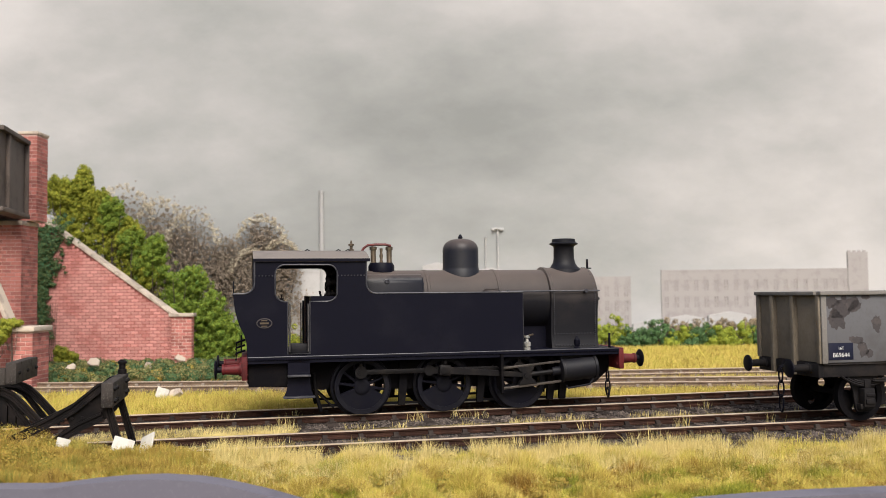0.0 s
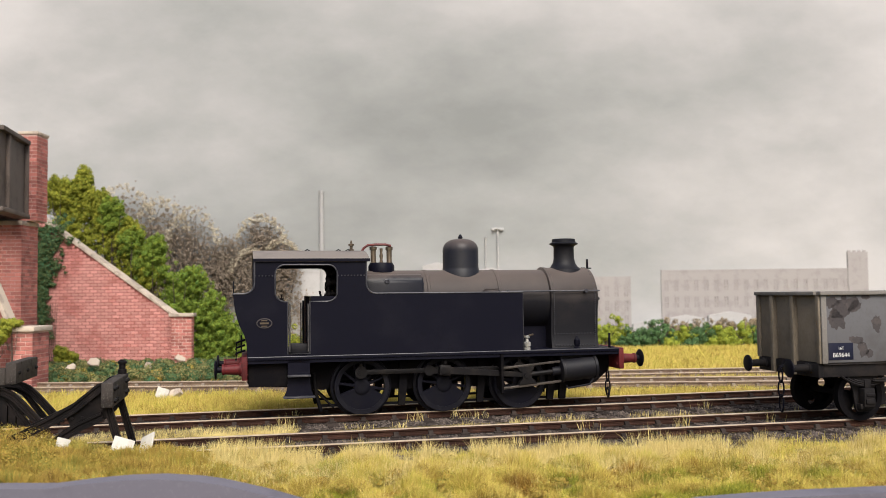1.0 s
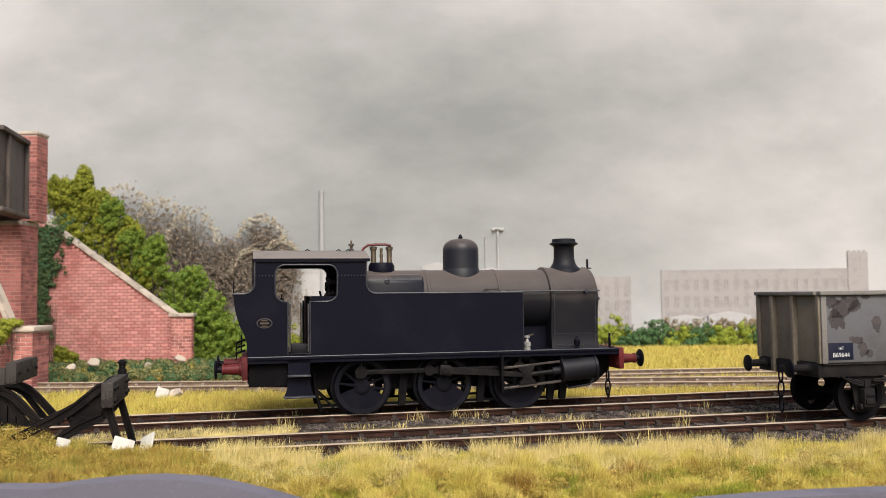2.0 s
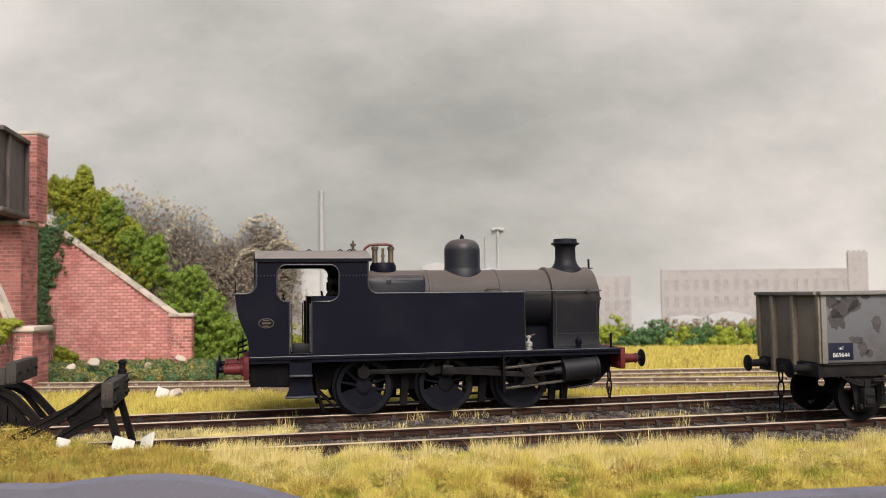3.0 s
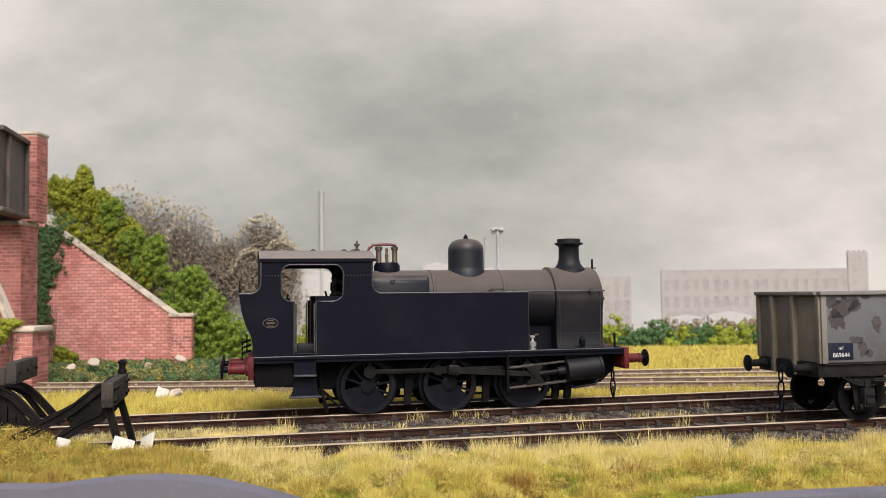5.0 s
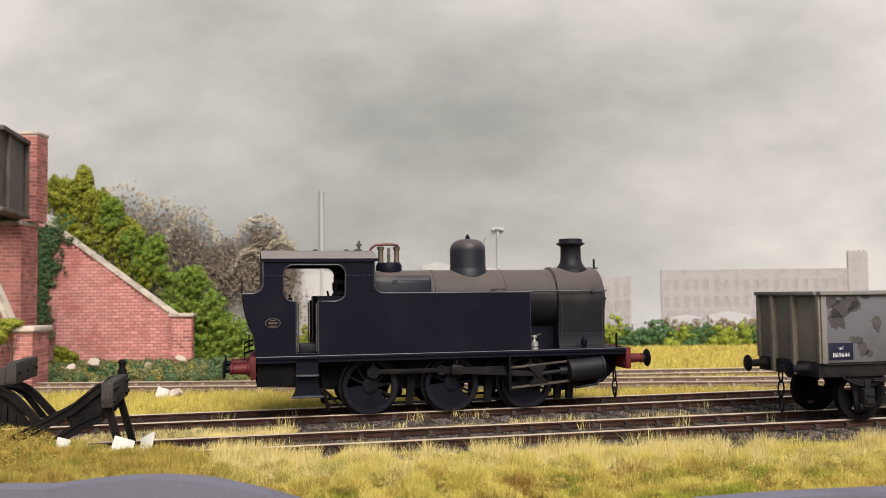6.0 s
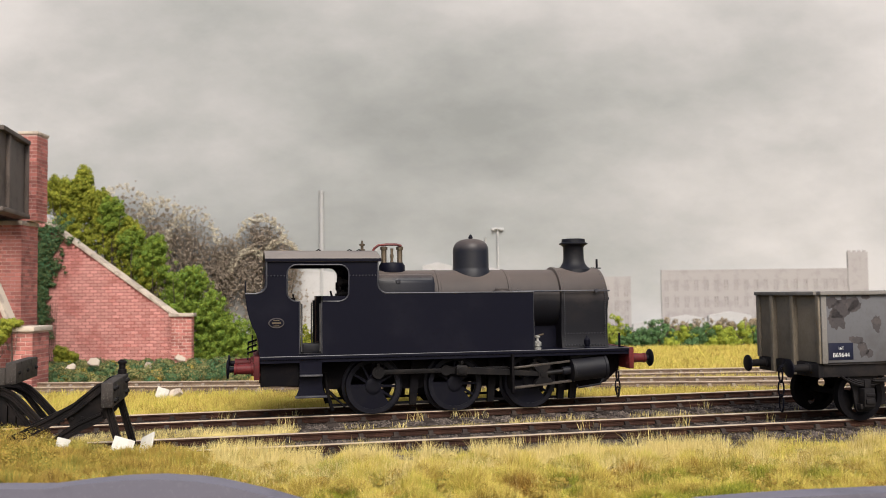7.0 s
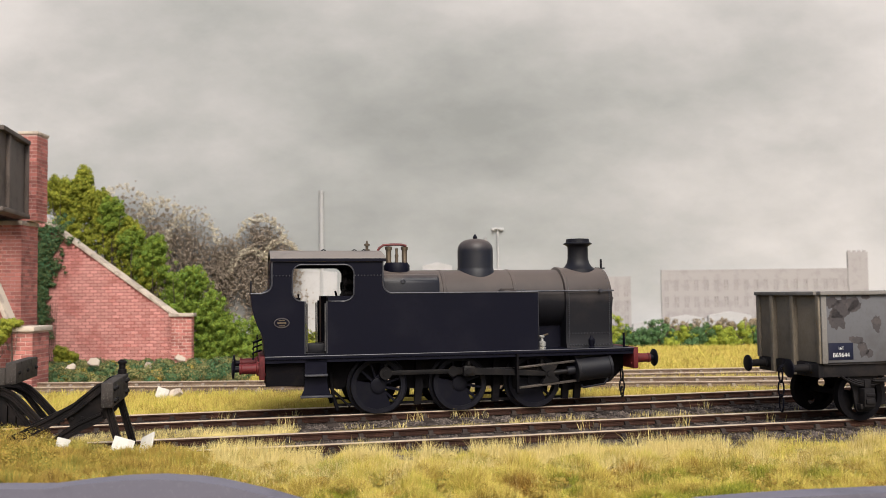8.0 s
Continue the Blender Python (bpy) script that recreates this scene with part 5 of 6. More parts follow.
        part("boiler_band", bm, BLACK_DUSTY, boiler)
    bm = bmesh.new()
    prof = [(-11.8, 31)] + arc(-9.0, 36.9, 2.8, 180, 100, 6) + arc(9.0, 36.9, 2.8, 80, 0, 6) + [(11.8, 31)]
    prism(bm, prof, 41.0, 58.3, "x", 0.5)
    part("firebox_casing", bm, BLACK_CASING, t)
    bm = bmesh.new()
    lathe(bm, [(0.75, -11.6), (0.75, -12.0), (0.5, -12.1), (0.45, -11.9)], (47.6, 0, 37.6), "y", 14)
    part("washout_plug", bm, EDGE_WORN, t)
    bm = bmesh.new()
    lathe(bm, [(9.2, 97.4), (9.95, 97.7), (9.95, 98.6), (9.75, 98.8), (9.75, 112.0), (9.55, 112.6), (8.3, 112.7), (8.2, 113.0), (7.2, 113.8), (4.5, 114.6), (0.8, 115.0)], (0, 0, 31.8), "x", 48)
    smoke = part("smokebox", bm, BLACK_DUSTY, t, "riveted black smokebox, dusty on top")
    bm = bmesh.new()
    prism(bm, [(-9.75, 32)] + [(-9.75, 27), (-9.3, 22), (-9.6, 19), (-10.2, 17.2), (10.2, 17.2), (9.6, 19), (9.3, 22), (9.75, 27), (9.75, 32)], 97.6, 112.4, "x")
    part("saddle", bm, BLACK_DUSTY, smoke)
    # Made-up black block that keeps the gap below the boiler in shade.
    bm = bmesh.new()
    prism(bm, [(-4.6, 17.2), (4.6, 17.2), (4.6, 27.0), (-4.6, 27.0)], 89.6, 97.6, "x")
    part("boiler_support", bm, BLACK, t, "added dark block shading the gap between the tanks and smokebox")
    bm = bmesh.new()
    for k in range(26):
        z = 18.2 + k * 0.62
        for x in (98.6, 111.6):
            lathe(bm, [(0.2, -9.95 if z > 24 else -9.65), (0.22, -9.2)], (x, 0, z), "y", 5)
    for k in range(16):
        a = radians(8 + k * 10.5)
        for x in (98.6, 111.6):
            p = Vector((x, -math.cos(a) * 9.75, 31.8 + math.sin(a) * 9.75))
            tube(bm, [p, p + Vector((0, -math.cos(a), math.sin(a))) * 0.16], 0.2, 5)
    for k in range(14):
        lathe(bm, [(0.2, -10.4), (0.22, -9.3)], (98.8 + k * 0.95, 0, 18.0), "y", 5)
        lathe(bm, [(0.2, -9.6), (0.22, -9.0)], (98.8 + k * 0.95, 0, 21.5), "y", 5)
    part("rivets", bm, EDGE_WORN, smoke)
    bm = bmesh.new()
    tube(bm, [(115.2, 0, 31.8), (117.0, 0, 31.8)], 0.5, 8)
    tube(bm, [(116.6, 0, 31.8), (116.6, 0.8, 28.6)], 0.25, 6)
    part("door_handle", bm, DARK_METAL, smoke)
    bm = bmesh.new()
    lathe(bm, [(5.6, 39.0), (5.2, 41.1), (4.2, 41.9), (3.5, 43.0), (3.2, 44.4), (3.15, 47.9), (3.5, 48.4), (4.45, 48.9), (4.45, 49.2), (3.7, 49.5), (3.6, 50.5), (2.9, 50.6), (2.8, 46)], (105.5, 0, 0), "z", 32)
    part("chimney", bm, BLACK_CHIMNEY, t, "flared black chimney with a turned lip")
    bm = bmesh.new()
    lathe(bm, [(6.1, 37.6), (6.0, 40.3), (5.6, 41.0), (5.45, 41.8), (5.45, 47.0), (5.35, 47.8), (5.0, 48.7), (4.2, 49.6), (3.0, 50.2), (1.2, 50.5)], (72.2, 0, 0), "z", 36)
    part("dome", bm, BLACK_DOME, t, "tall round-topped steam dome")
    bm = bmesh.new()
    lathe(bm, [(0.5, 50.4), (0.75, 50.9), (0.5, 51.4), (0.2, 51.9)], (72.2, 0, 0), "z", 10)
    part("dome_finial", bm, DARK_METAL, t)
    # safety valves
    bm = bmesh.new()
    lathe(bm, [(3.9, 40.5), (3.9, 42.4), (3.5, 43.0), (3.4, 43.3)], (47.8, 0, 0), "z", 24)
    sv = part("safety_valve_base", bm, BLACK, t)
    for x in (45.4, 50.2):
        bm = bmesh.new()
        lathe(bm, [(0.95, 43.2), (0.8, 43.6), (0.8, 47.0), (1.1, 47.2), (1.1, 48.0), (0.7, 48.2)], (x, 0, 0), "z", 14)
        part("safety_valve", bm, BRASS, sv, "dull brass valve column")
    bm = bmesh.new()
    lathe(bm, [(0.6, 43.2), (0.4, 44.4), (0.6, 45.4), (0.35, 46.2), (0.5, 47.6)], (47.8, 0, 0), "z", 10)
    part("spring_link", bm, BRASS, sv)
    bm = bmesh.new()
    tube(bm, [(41.6, -1, 46.2), (42.4, -1, 47.6), (43.6, -1, 48.5), (46, -1, 48.7), (49, -1, 48.7), (50.6, -1, 48.3)], 0.38, 8)
    part("red_lever", bm, COPPER_RED, sv, "bent dark red lever")
    # handrails and small fittings
    for s in (-1, 1):
        bm = bmesh.new()
        tube(bm, [(82, s * 10.3, 34.3), (100, s * 10.5, 34.3), (112.9, s * 10.3, 34.3)], 0.24, 8)
        for x in (84, 108.5):
            lathe(bm, [(0.6, s * 10.9), (0.6, s * 10.1), (0.3, s * 9.4)], (x, 0, 34.3), "y", 10)
        part("boiler_handrail", bm, EDGE_WORN, t)
    bm = bmesh.new()
    lathe(bm, [(1.1, 17.2), (1.1, 17.7), (0.7, 17.9), (1.15, 18.3), (1.15, 19.3), (0.5, 19.7), (0.4, 20.5), (0.8, 20.7), (0.8, 21.1), (0.3, 21.4)], (88.9, -12.6, 0), "z", 14)
    part("lubricator", bm, BRIGHT_STEEL, t, "small bright steel lubricator")
    bm = bmesh.new()
    tube(bm, [(86.8, -11.5, 21.2), (88.9, -12, 21.0), (91.6, -10, 21.5)], 0.3, 6)
    box(bm, 86.9, 88, -12.4, -11.6, 20.8, 21.6)
    part("oil_pipe", bm, BRASS, t)
    bm = bmesh.new()
    lathe(bm, [(0.9, 17.2), (0.9, 17.6), (0.6, 17.8), (0.95, 18.6), (0.95, 19.8), (0.4, 20.4), (0.35, 21)], (104.2, -13.2, 0), "z", 12)
    part("oil_cup", bm, DARK_METAL, t)
    for x, y, z, h in ((114.6, -13, 17.2, 4.4), (113.2, 0, 41.2, 3.0), (5.0, -12, 33.8, 4.2), (114.6, 13, 17.2, 4.4), (7.0, 12, 17.2, 5)):
        bm = bmesh.new()
        box(bm, x - 0.2, x + 0.2, y - 0.45, y + 0.45, z, z + h, 0.06)
        box(bm, x - 0.2, x + 1.2, y - 0.45, y + 0.45, z, z + 0.35)
        part("lamp_iron", bm, DARK_METAL, t)
    bm = bmesh.new()
    for k, z in enumerate((18.5, 20.0, 21.4)):
        tube(bm, [(8.0, -5 + k, z), (5.8, -6, z - 0.6), (5.6, -6.5, z - 2.6)], 0.3, 6)
    part("vacuum_pipe", bm, DARK_METAL, t)
    # steps
    for s in (-1, 1):
        bm = bmesh.new()
        prism(bm, [(19.5, 16.4), (25.5, 16.4), (25.5, 10), (25.8, 8), (26.6, 6.2), (18.4, 6.2), (19.2, 8), (19.5, 10)], s * 15.0 - 0.25, s * 15.0 + 0.25, "y")
        st = part("cab_step", bm, BLACK, t)
        for z, x0, x1 in ((5.9, 18.2, 26.8), (11.7, 19.4, 25.6)):
            bm = bmesh.new()
            box(bm, x0, x1, min(s * 14.8, s * 17.4), max(s * 14.8, s * 17.4), z, z + 0.5, 0.1)
            part("tread", bm, EDGE_WORN, st)
    # maker's plate, lettering as plain bars
    bm = bmesh.new()
    prism(bm, [(13.2 + 2.15 * math.cos(6.2832 * i / 28), 26.4 + 1.4 * math.sin(6.2832 * i / 28)) for i in range(28)], -15.75, -15.5, "y", 0.08)
    pl = part("number_plate", bm, RUST, t, "oval dull bronze plate")
    bm = bmesh.new()
    prism(bm, [(13.2 + 1.85 * math.cos(6.2832 * i / 28), 26.4 + 1.1 * math.sin(6.2832 * i / 28)) for i in range(28)], -15.80, -15.72, "y")
    part("plate_ground", bm, BLACK, pl)
    bm = bmesh.new()
    box(bm, 12.0, 14.4, -15.86, -15.78, 26.15, 26.65)
    box(bm, 12.4, 14.0, -15.86, -15.78, 27.0, 27.25)
    box(bm, 12.4, 14.0, -15.86, -15.78, 25.5, 25.75)
    part("plate_lettering", bm, BRASS, pl)
    # cylinders and slide bars
    tilt = at(WHEEL_X[1], 0, WHEEL_R, 0, -SLOPE)
    for s in (-1, 1):
        bm = bmesh.new()
        lathe(bm, [(2.7, 34.6), (3.6, 34.8), (3.6, 35.5), (3.4, 35.6), (3.4, 44.8), (3.6, 44.9), (3.6, 45.7), (2.9, 45.9), (1.6, 46.2)], (0, s * 13.0, 0), "x", 32)
        box(bm, 35, 46, min(s * 7, s * 13), max(s * 7, s * 13), -2.9, 4.0)
        lathe(bm, [(1.3, 32.2), (1.3, 34.7)], (0, s * 13.0, 0), "x", 16)
        cyl = part("cylinder", bm, BLACK_CHIMNEY, t, m=tilt)
        bm = bmesh.new()
        tube(bm, [(36, s * 14, -4.4), (36.2, s * 14.5, -5.2), (43.0, s * 14.5, -4.9), (44.4, s * 14.3, -3.4)], 0.3, 6)
        part("drain_pipe", bm, DARK_METAL, cyl)
        for z in (2.7, -3.1):
            bm = bmesh.new()
            box(bm, 16.0, 34.6, s * 13.2 - 0.8, s * 13.2 + 0.8, z - 0.3, z + 0.35, 0.08)
            part("slide_bar", bm, BAR_STEEL, cyl, "worn steel slide bar")
        bm = bmesh.new()
        prism(bm, [(-16.2, 5.2), (-15.4, 4.8), (-13.6, 6.0), (-12, 6), (-7.5, 11), (-7.5, 16.2), (-16.2, 16.2)] if s < 0 else [(16.2, 5.2), (15.4, 4.8), (13.6, 6.0), (12, 6), (7.5, 11), (7.5, 16.2), (16.2, 16.2)], 79.9, 80.6, "x")
        part("slide_bar_bracket", bm, UNDER, t)
    # brake gear, sand pipes
    for x in (52.4, 75.6, 97.2, 101.0, 29.4):
        for s in (-1, 1):
            bm = bmesh.new()
            if x > 30:
                prism(bm, [(x - 0.9, 15), (x + 0.9, 15), (x + 1.1, 8), (x + 0.4, 2.2), (x - 1.5, 2.2), (x - 1.2, 8)], s * 9.4 - 0.7, s * 9.4 + 0.7, "y")
                part("brake_hanger", bm, UNDER, t)
            else:
                tube(bm, [(27, s * 9.3, 12), (27.6, s * 9.3, 6), (29.0, s * 9.3, 1.2)], 0.55, 6)
                tube(bm, [(27.4, s * 9.3, 7), (32.5, s * 9.3, 2.2)], 0.35, 6)
                part("sand_pipe", bm, UNDER, t)
    bm = bmesh.new()
    for s in (-1, 1):
        box(bm, 29, 97, s * 8.0 - 0.3, s * 8.0 + 0.3, 2.3, 3.0)
    part("brake_rod", bm, UNDER, t)
    return t


LOCO = build_locomotive()
WHEELS = []
for wx in WHEEL_X:
    for side, extra in ((-1, 0.0), (1, 90.0)):
        WHEELS.append((spoked_wheel(LOCO, wx, side, PIN_START + extra), wx, side, extra))
for wx in WHEEL_X:
    bm = bmesh.new()
    lathe(bm, [(1.4, -8.6), (1.4, 8.6)], (wx, 0, WHEEL_R), "y", 12)
    part("axle", bm, UNDER, LOCO)


def build_rods(side):
    """Coupling rod about the middle crank pin, connecting rod about the same pin, crosshead with piston rod about its pin."""
    y = side * 12.1
    bm = bmesh.new()
    left, right = WHEEL_X[0] - WHEEL_X[1], WHEEL_X[2] - WHEEL_X[1]
    box(bm, left + 1, -2.6, y - 0.35, y + 0.35, -0.66, 0.66, 0.1)
    box(bm, 1, right - 1, y - 0.35, y + 0.35, -0.66, 0.66, 0.1)
    for x in (left, 0, right):
        lathe(bm, [(1.75, y - 0.6), (1.75, y + 0.6)], (x, 0, 0), "y", 20)
        lathe(bm, [(0.8, y - 0.9), (0.8, y + 1.2)], (x, 0, 0), "y", 12)
        box(bm, x - 0.45, x + 0.45, y - 0.4, y + 0.4, 1.6, 2.5, 0.12)
    lathe(bm, [(1.5, y - 0.55), (1.5, y + 0.55)], (-4.2, 0, 0), "y", 16)
    box(bm, -4, -1, y - 0.4, y + 0.4, -1.0, 1.0)
    coupling = part("coupling_rod", bm, ROD_STEEL, LOCO, "dull steel coupling rod")
    y = side * 13.6
    bm = bmesh.new()
    prism(bm, [(0.5, -1.05), (ROD_LENGTH, -0.7), (ROD_LENGTH, 0.7), (0.5, 1.05)], y - 0.4, y + 0.4, "y", 0.1)
    box(bm, -1.5, 1.9, y - 0.6, y + 0.6, -1.5, 1.5, 0.4)
    lathe(bm, [(0.95, y - 0.9), (0.95, y + 1.2)], (0, 0, 0), "y", 12)
    lathe(bm, [(1.3, y - 0.5), (1.3, y + 0.5)], (ROD_LENGTH, 0, 0), "y", 14)
    box(bm, -0.4, 0.4, y - 0.4, y + 0.4, 1.8, 2.8, 0.1)
    connecting = part("connecting_rod", bm, ROD_STEEL, LOCO, "tapered steel connecting rod")
    y = side * 13.2
    bm = bmesh.new()
    prism(bm, [(-2.6, 2.35), (2.6, 2.35), (2.2, 1.4), (1.2, 0.9), (1.2, -1.0), (2.2, -1.6), (2.8, -2.75), (-2.8, -2.75), (-2.2, -1.6), (-1.3, -1.0), (-1.3, 0.9), (-2.2, 1.4)], y - 1.1, y + 1.1, "y", 0.12)
    lathe(bm, [(0.9, y - 1.5), (0.9, y + 1.2)], (0, 0, 0), "y", 12)
    lathe(bm, [(0.75, 1), (0.75, 12.5)], (0, y, 0), "x", 12)
    cross = part("crosshead", bm, ROD_STEEL, LOCO, "steel crosshead on its piston rod")
    return coupling, connecting, cross


RODS = [(build_rods(side), side, extra) for side, extra in ((-1, 0.0), (1, 90.0))]


# ---- wagon ----
WAGON_LINE = (93.5, 239.75, math.degrees(0.2))


def lettering(parent, text, size, m, name):
    cu = bpy.data.curves.new(name, 'FONT')
    cu.body = text
    cu.size = size * MM
    cu.extrude = 0.02 * MM
    cu.align_x = 'CENTER'
    tmp = new(name, cu)
    me = bpy.data.meshes.new_from_object(tmp.evaluated_get(bpy.context.evaluated_depsgraph_get()))
    bpy.data.objects.remove(tmp)
    me.materials.append(LETTER)
    o = new(name, me)
    o.parent = parent
    o.matrix_basis = m
    return o


def rust_patch(bm, x, z, rx, rz, lean, d0, d1, seed):
    """A ragged scab of rust on an upright sheet."""
    n = 44
    pts = []
    c, s = math.cos(radians(lean)), math.sin(radians(lean))
    for i in range(n):
        t = 2 * math.pi * i / n
        k = 1 + 0.45 * noise.noise(Vector((math.cos(t) * 1.3, math.sin(t) * 1.3, seed * 3.7))) + 0.3 * noise.noise(Vector((math.cos(t) * 4, math.sin(t) * 4, seed * 1.9)))
        u, v = rx * k * math.cos(t), rz * k * math.sin(t)
        pts.append((x + u * c - v * s, z + u * s + v * c))
    prism(bm, pts, d0, d1, "y")


def build_wagon():
    t = thing("mineral_wagon", on_line(WAGON_LINE, 0), "rust-patched grey steel open mineral wagon on the siding", "wagon")
    ln = 66.0
    patchy_side = material("patched_grey_side", (0.132, 0.130, 0.139), (0.112, 0.108, 0.113), (0.107, 0.104, 0.109), 9.5, 0.7, 0.62, 0, 0.06, spec=0.2)
    patchy_end = material("patched_grey_end", (0.205, 0.172, 0.132), (0.175, 0.145, 0.11), (0.165, 0.138, 0.106), 6, 0.7, 0.68, 0, 0.08, spec=0.2)
    for s in (-1, 1):
        bm = bmesh.new()
        box(bm, 0, ln, s * 14.4 - 0.3, s * 14.4 + 0.3, 15.2, 32.4, 0.05)
        side = part("side_panel", bm, patchy_side, t, "grey side sheet with dark rust patches")
        for x in (20.0, 27, 39, 46, 62):
            bm = bmesh.new()
            box(bm, x - 0.8, x + 0.8, min(s * 14.7, s * 16.0), max(s * 14.7, s * 16.0), 13.5, 32.3, 0.2)
            part("side_stanchion", bm, WAGON_GREY, side)
        for k, (px, pz, rx, rz, lean) in enumerate(((4.0, 26.0, 2.2, 2.6, 30), (6.4, 29.0, 4.0, 2.0, 24), (3.0, 30.6, 2.0, 1.4, 0), (9.6, 29.4, 2.2, 1.2, 30), (9.6, 20.8, 2.2, 1.0, -20), (11.4, 18.6, 1.3, 2.2, 10), (15.6, 25, 1.3, 2.3, 0), (13.2, 17.4, 1.2, 0.9, 0), (6.4, 31.9, 0.8, 0.7, 0), (12.6, 31.8, 1.4, 0.5, 0))):
            bm = bmesh.new()
            rust_patch(bm, px, pz, rx, rz, lean, s * 14.7, s * 14.725, k + 3 * s)
            part("rust_patch", bm, RUST, side)
        bm = bmesh.new()
        box(bm, 28.5, 37.5, min(s * 14.7, s * 15.2), max(s * 14.7, s * 15.2), 15.6, 29.5, 0.15)
        part("side_door", bm, patchy_side, side)
        bm = bmesh.new()
        box(bm, -0.9, ln + 0.9, min(s * 13.9, s * 15.6), max(s * 13.9, s * 15.6), 32.4, 33.4, 0.2)
        part("top_rail", bm, WAGON_GREY, t)
        for x in (0.4, ln - 0.4):
            bm = bmesh.new()
            box(bm, x - 0.75, x + 0.75, s * 14.65 - 0.3, s * 14.65 + 0.3, 15.0, 32.4, 0.1)
            part("corner_angle", bm, WAGON_GREY, t)
    for x, w in ((0.0, -1), (ln, 1)):
        bm = bmesh.new()
        box(bm, x - 0.3, x + 0.3, -14.1, 14.1, 15.2, 32.4, 0.05)
        end = part("end_panel", bm, patchy_end, t, "brown-grimed grey end sheet")
        for b in (-13.7, -3.7, 5.9, 13.9):
            bm = bmesh.new()
            lo = 11.5 if abs(b) < 10 else 15
            d = 1.7 if abs(b) < 10 else 0.9
            box(bm, min(x, x + w * d), max(x, x + w * d), b - 0.75, b + 0.75, lo, 32.4, 0.2)
            part("end_stanchion", bm, patchy_end, end)
        bm = bmesh.new()
        box(bm, min(x - 0.4 * w, x + w * 1.9), max(x - 0.4 * w, x + w * 1.9), -13.9, 13.9, 32.4, 33.4, 0.2)
        part("end_top_rail", bm, WAGON_GREY, t)
        bm = bmesh.new()
        box(bm, min(x - w * 0.6, x + w * 0.9), max(x - w * 0.6, x + w * 0.9), -13.8, 13.8, 11.4, 15.0, 0.15)
        stock = part("headstock", bm, WAGON_UNDER, t)
        for s in (-1, 1):
            buffer_fitting(stock, x + w * 0.9, s * 9.9, 13.6, w, WAGON_UNDER, DARK_METAL, 6.2, 2.3, 0.72)
        bm = bmesh.new()
        lathe(bm, [(1.8, 0), (1.8, 0.6), (0.8, 0.8)] if w > 0 else [(0.8, -0.8), (1.8, -0.6), (1.8, 0)], (x + w * 0.9, 0, 13.4), "x", 16)
        tube(bm, [(x + w * 1.5, 0, 13.4), (x + w * 3.0, 0, 13.2), (x + w * 3.4, 0, 12.2)], 0.5, 6)
        link(bm, x + w * 2.9, 0, 12.8, 1.8, 3.8, 0.25, True)
        link(bm, x + w * 2.9, 0, 9.6, 1.7, 4.4, 0.25)
        link(bm, x + w * 2.9, 0, 5.8, 2.0, 4.6, 0.25, True)
        part("coupling", bm, DARK_METAL, stock, "black three-link coupling")
    bm = bmesh.new()
    box(bm, 0.3, ln - 0.3, -14.1, 14.1, 14.6, 15.4)
    part("floor_plate", bm, RUST, t)
    for s in (-1, 1):
        bm = bmesh.new()
        box(bm, 0.6, ln - 0.6, s * 13.0 - 0.5, s * 13.0 + 0.5, 11.4, 14.6, 0.1)
        part("solebar", bm, WAGON_UNDER, t)
        for ax in (12.8, 48.8):
            bm = bmesh.new()
            y = s * 12.2
            prism(bm, [(ax - 4.4, 11.5), (ax + 4.4, 11.5), (ax + 3.0, 8.0), (ax + 2.5, 3.0), (ax + 1.8, 2.2), (ax - 1.8, 2.2), (ax - 2.5, 3.0), (ax - 3.0, 8.0)], y - 0.3, y + 0.3, "y", 0.1)
            w_iron = part("axleguard", bm, WAGON_UNDER, t)
            bm = bmesh.new()
            box(bm, ax - 1.6, ax + 1.6, min(s * 12.4, s * 15.0), max(s * 12.4, s * 15.0), 3.6, 8.4, 0.3)
            box(bm, ax - 2.1, ax + 2.1, min(s * 12.4, s * 14.2), max(s * 12.4, s * 14.2), 3.0, 4.4, 0.2)
            box(bm, ax - 1.3, ax + 1.3, min(s * 14.9, s * 15.4), max(s * 14.9, s * 15.4), 4.4, 5.8, 0.2)
            box(bm, ax - 1.0, ax + 1.4, min(s * 14.9, s * 15.3), max(s * 14.9, s * 15.3), 6.4, 7.2, 0.15)
            part("axlebox", bm, WAGON_UNDER, w_iron)
            bm = bmesh.new()
            for k in range(3):
                h = 7.2 - k * 1.7
                pts = [(ax + h * u, s * 13.8, 9.0 + k * 0.5 + 2.6 * (u * h / 7.2) ** 2) for u in (-1, -0.75, -0.5, -0.25, 0, 0.25, 0.5, 0.75, 1)]
                tube(bm, pts, 0.3, 6)
            box(bm, ax - 0.9, ax + 0.9, s * 13.8 - 0.5, s * 13.8 + 0.5, 8.3, 10.6, 0.1)
            part("leaf_spring", bm, WAGON_UNDER, w_iron)
        bm = bmesh.new()
        tube_rect(bm, [(14, s * 14.6, 10.6), (32, s * 14.8, 9.4), (58, s * 15.4, 8.2)], 0.5, 0.8)
        part("brake_lever", bm, WAGON_UNDER, t)
        bm = bmesh.new()
        prism(bm, [(29.4, 11.5), (30.4, 11.5), (33, 5), (35.6, 11.5), (36.6, 11.5), (33.5, 3.8), (32.5, 3.8)], s * 12.0 - 0.2, s * 12.0 + 0.2, "y")
        part("brake_hanger", bm, WAGON_UNDER, t)
        for ax in (12.8, 48.8):
            bm = bmesh.new()
            bx = ax + (7.2 if ax < 30 else -7.2)
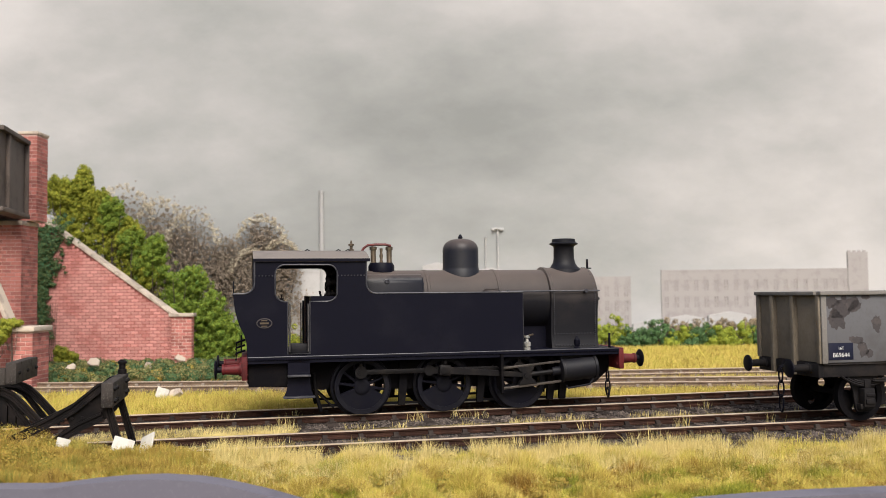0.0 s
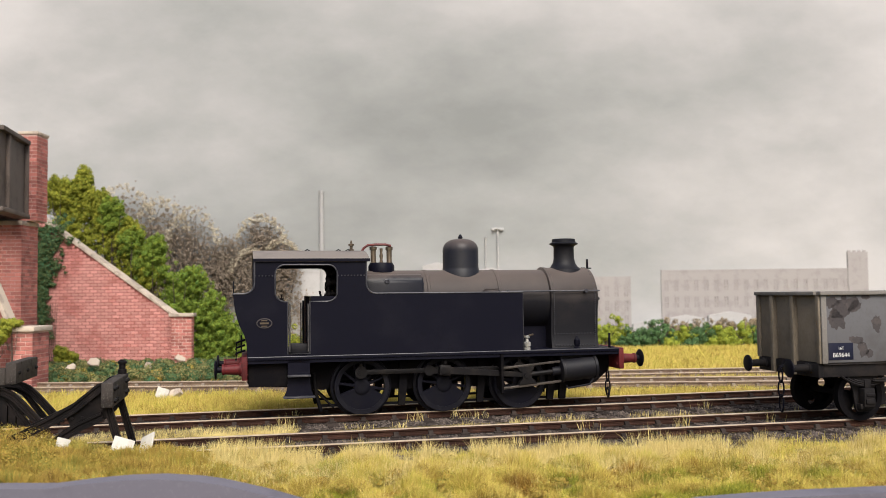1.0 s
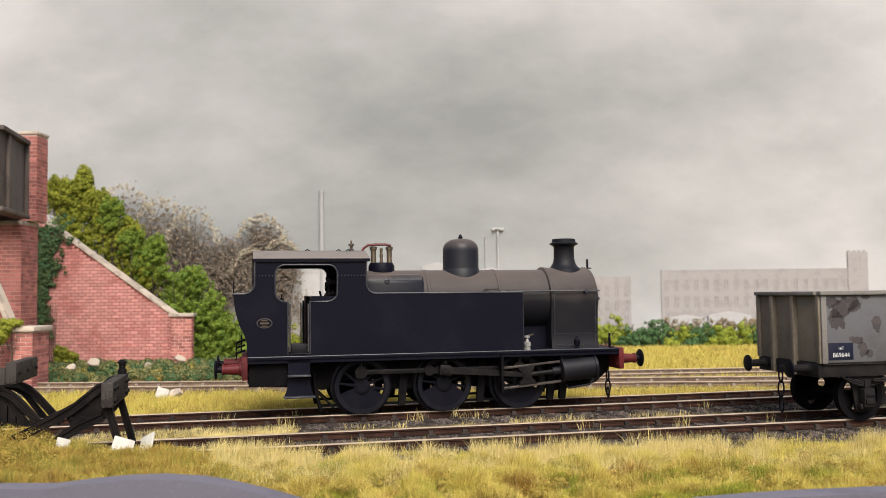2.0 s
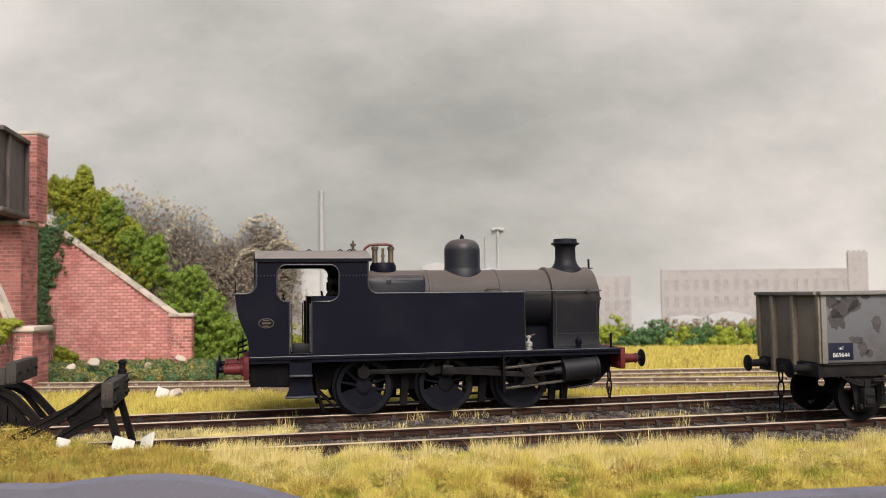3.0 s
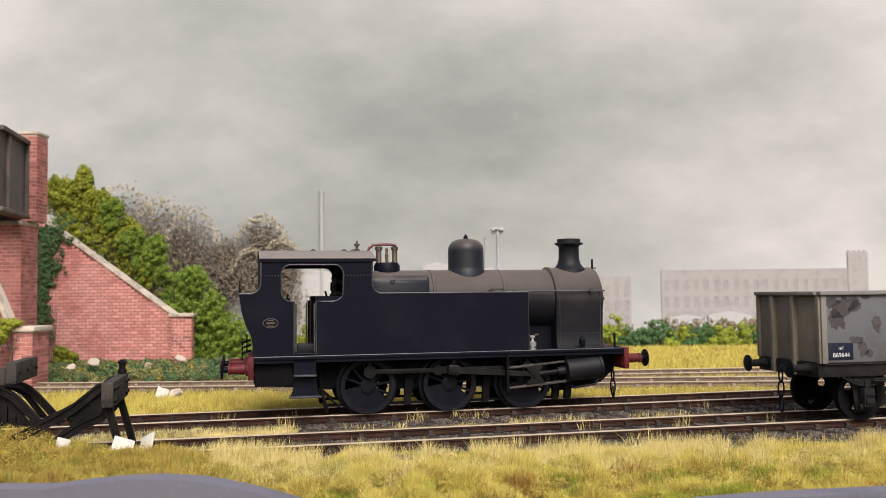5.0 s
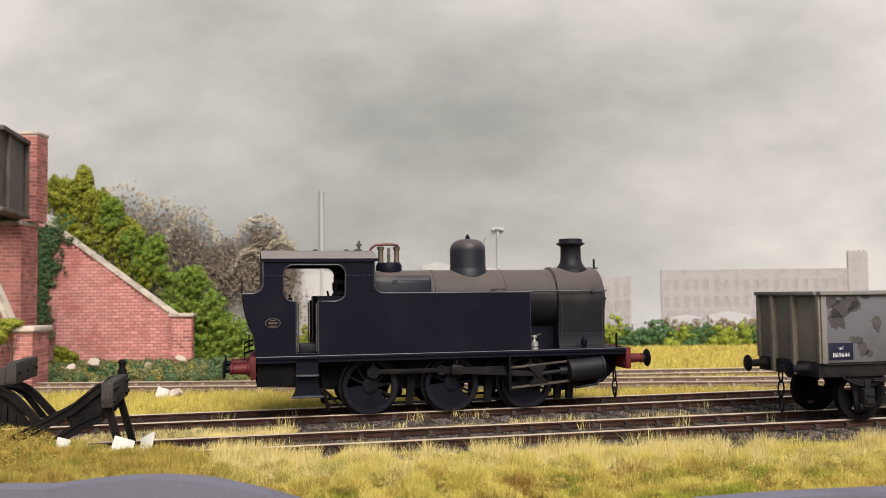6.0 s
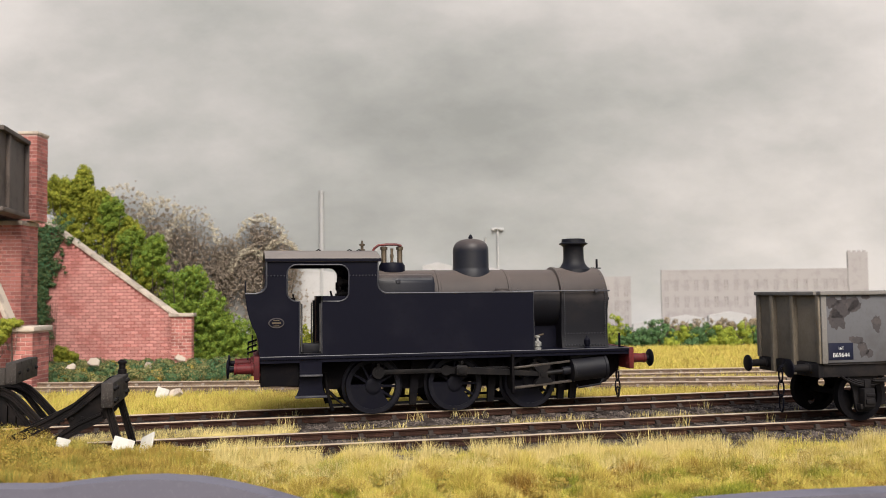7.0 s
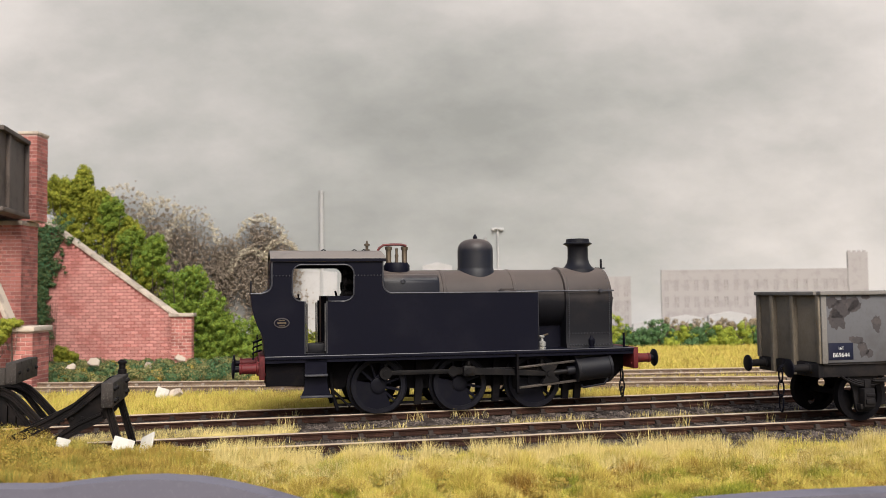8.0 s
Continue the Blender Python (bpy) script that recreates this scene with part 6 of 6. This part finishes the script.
            prism(bm, [(bx - 0.7, 11.5), (bx + 0.7, 11.5), (bx + 0.9, 3.5), (bx - 0.9, 3.5)], s * 9.5 - 0.8, s * 9.5 + 0.8, "y")
            part("brake_shoe", bm, WAGON_UNDER, t)
    for ax in (12.8, 48.8):
        for s in (-1, 1):
            bm = bmesh.new()
            holes = [[(1.3 * math.cos(q) + 3.3 * math.cos(c0), 1.3 * math.sin(q) + 3.3 * math.sin(c0)) for q in [6.2832 * i / 12 for i in range(12)]] for c0 in (0.4, 2.49, 4.59)]
            sheet(bm, arc(0, 0, 5.5, 0, 350, 35), holes, -0.3, 0.3)
            lathe(bm, [(1.3, -1.0), (1.3, 1.0)], (0, 0, 0), "y", 14)
            w = part("wheel", bm, UNDER, t, "black three-hole disc wheel", m=at(ax, s * 9.6, 6.2))
            bm = bmesh.new()
            prof = [(5.1, -1.2), (6.1, -1.2), (6.2, 0.8), (6.5, 1.1), (6.5, 1.5), (5.1, 1.5), (5.1, -1.2)]
            rings = [[bm.verts.new((math.cos(2 * math.pi * i / 40) * r, h * -s * -1 if s < 0 else -h, math.sin(2 * math.pi * i / 40) * r)) for i in range(40)] for r, h in prof]
            for a, b in zip(rings, rings[1:]):
                for i in range(40):
                    bm.faces.new((a[i], a[(i + 1) % 40], b[(i + 1) % 40], b[i]))
            bmesh.ops.remove_doubles(bm, verts=bm.verts, dist=1e-4)
            part("tyre", bm, UNDER, w, "worn steel tyre")
        bm = bmesh.new()
        lathe(bm, [(0.9, -13), (0.9, 13)], (ax, 0, 6.2), "y", 12)
        part("axle", bm, WAGON_UNDER, t)
    bm = bmesh.new()
    box(bm, 1.5, 8.5, -14.84, -14.72, 15.9, 20.2, 0.03)
    panel = part("number_panel", bm, PLATE_BLACK, t, "black painted panel lettered 16T B69644")
    lettering(panel, "16T", 1.05, at(5.0, -14.87, 18.5, 90), "lettering")
    lettering(panel, "B69644", 1.6, at(5.0, -14.87, 16.6, 90), "lettering")


build_wagon()


# ---- movement ----
TRAVEL = [(0, 0.0), (1.8, 0.0), (2.4, 0.22), (3.0, 0.5), (3.5, 0.78), (4.0, 1.07), (4.5, 1.38), (5.25, 1.81), (6.0, 2.27), (6.5, 2.7), (7.0, 3.22), (7.5, 3.9), (8.0, 4.65)]


def crosshead_reach(phi):
    """How far along the sloping cylinder line, from the middle axle, the crosshead pin lies for a crank angle."""
    p = Vector((THROW * math.sin(phi), THROW * math.cos(phi)))
    d = Vector((math.cos(radians(SLOPE)), math.sin(radians(SLOPE))))
    along = p.dot(d)
    return along + math.sqrt(ROD_LENGTH ** 2 - (p.length_squared - along ** 2))


def motions():
    walk(LOCO, [(s, on_line(LOCO_LINE, d)) for s, d in TRAVEL])
    for ob, wx, side, extra in WHEELS:
        walk(ob, [(s, at(wx, side * 9.6, WHEEL_R, 0, PIN_START + extra + math.degrees(d / WHEEL_R))) for s, d in TRAVEL])
    for (coupling, connecting, cross), side, extra in RODS:
        rows_a, rows_b, rows_c = [], [], []
        for s, d in TRAVEL:
            phi = radians(PIN_START + extra) + d / WHEEL_R
            px, pz = WHEEL_X[1] + THROW * math.sin(phi), WHEEL_R + THROW * math.cos(phi)
            k = crosshead_reach(phi)
            cx, cz = WHEEL_X[1] + k * math.cos(radians(SLOPE)), WHEEL_R + k * math.sin(radians(SLOPE))
            rows_a.append((s, at(px, 0, pz)))
            rows_b.append((s, at(px, 0, pz, 0, -math.degrees(math.atan2(cz - pz, cx - px)))))
            rows_c.append((s, at(cx, 0, cz, 0, -SLOPE)))
        walk(coupling, rows_a)
        walk(connecting, rows_b)
        walk(cross, rows_c)


motions()
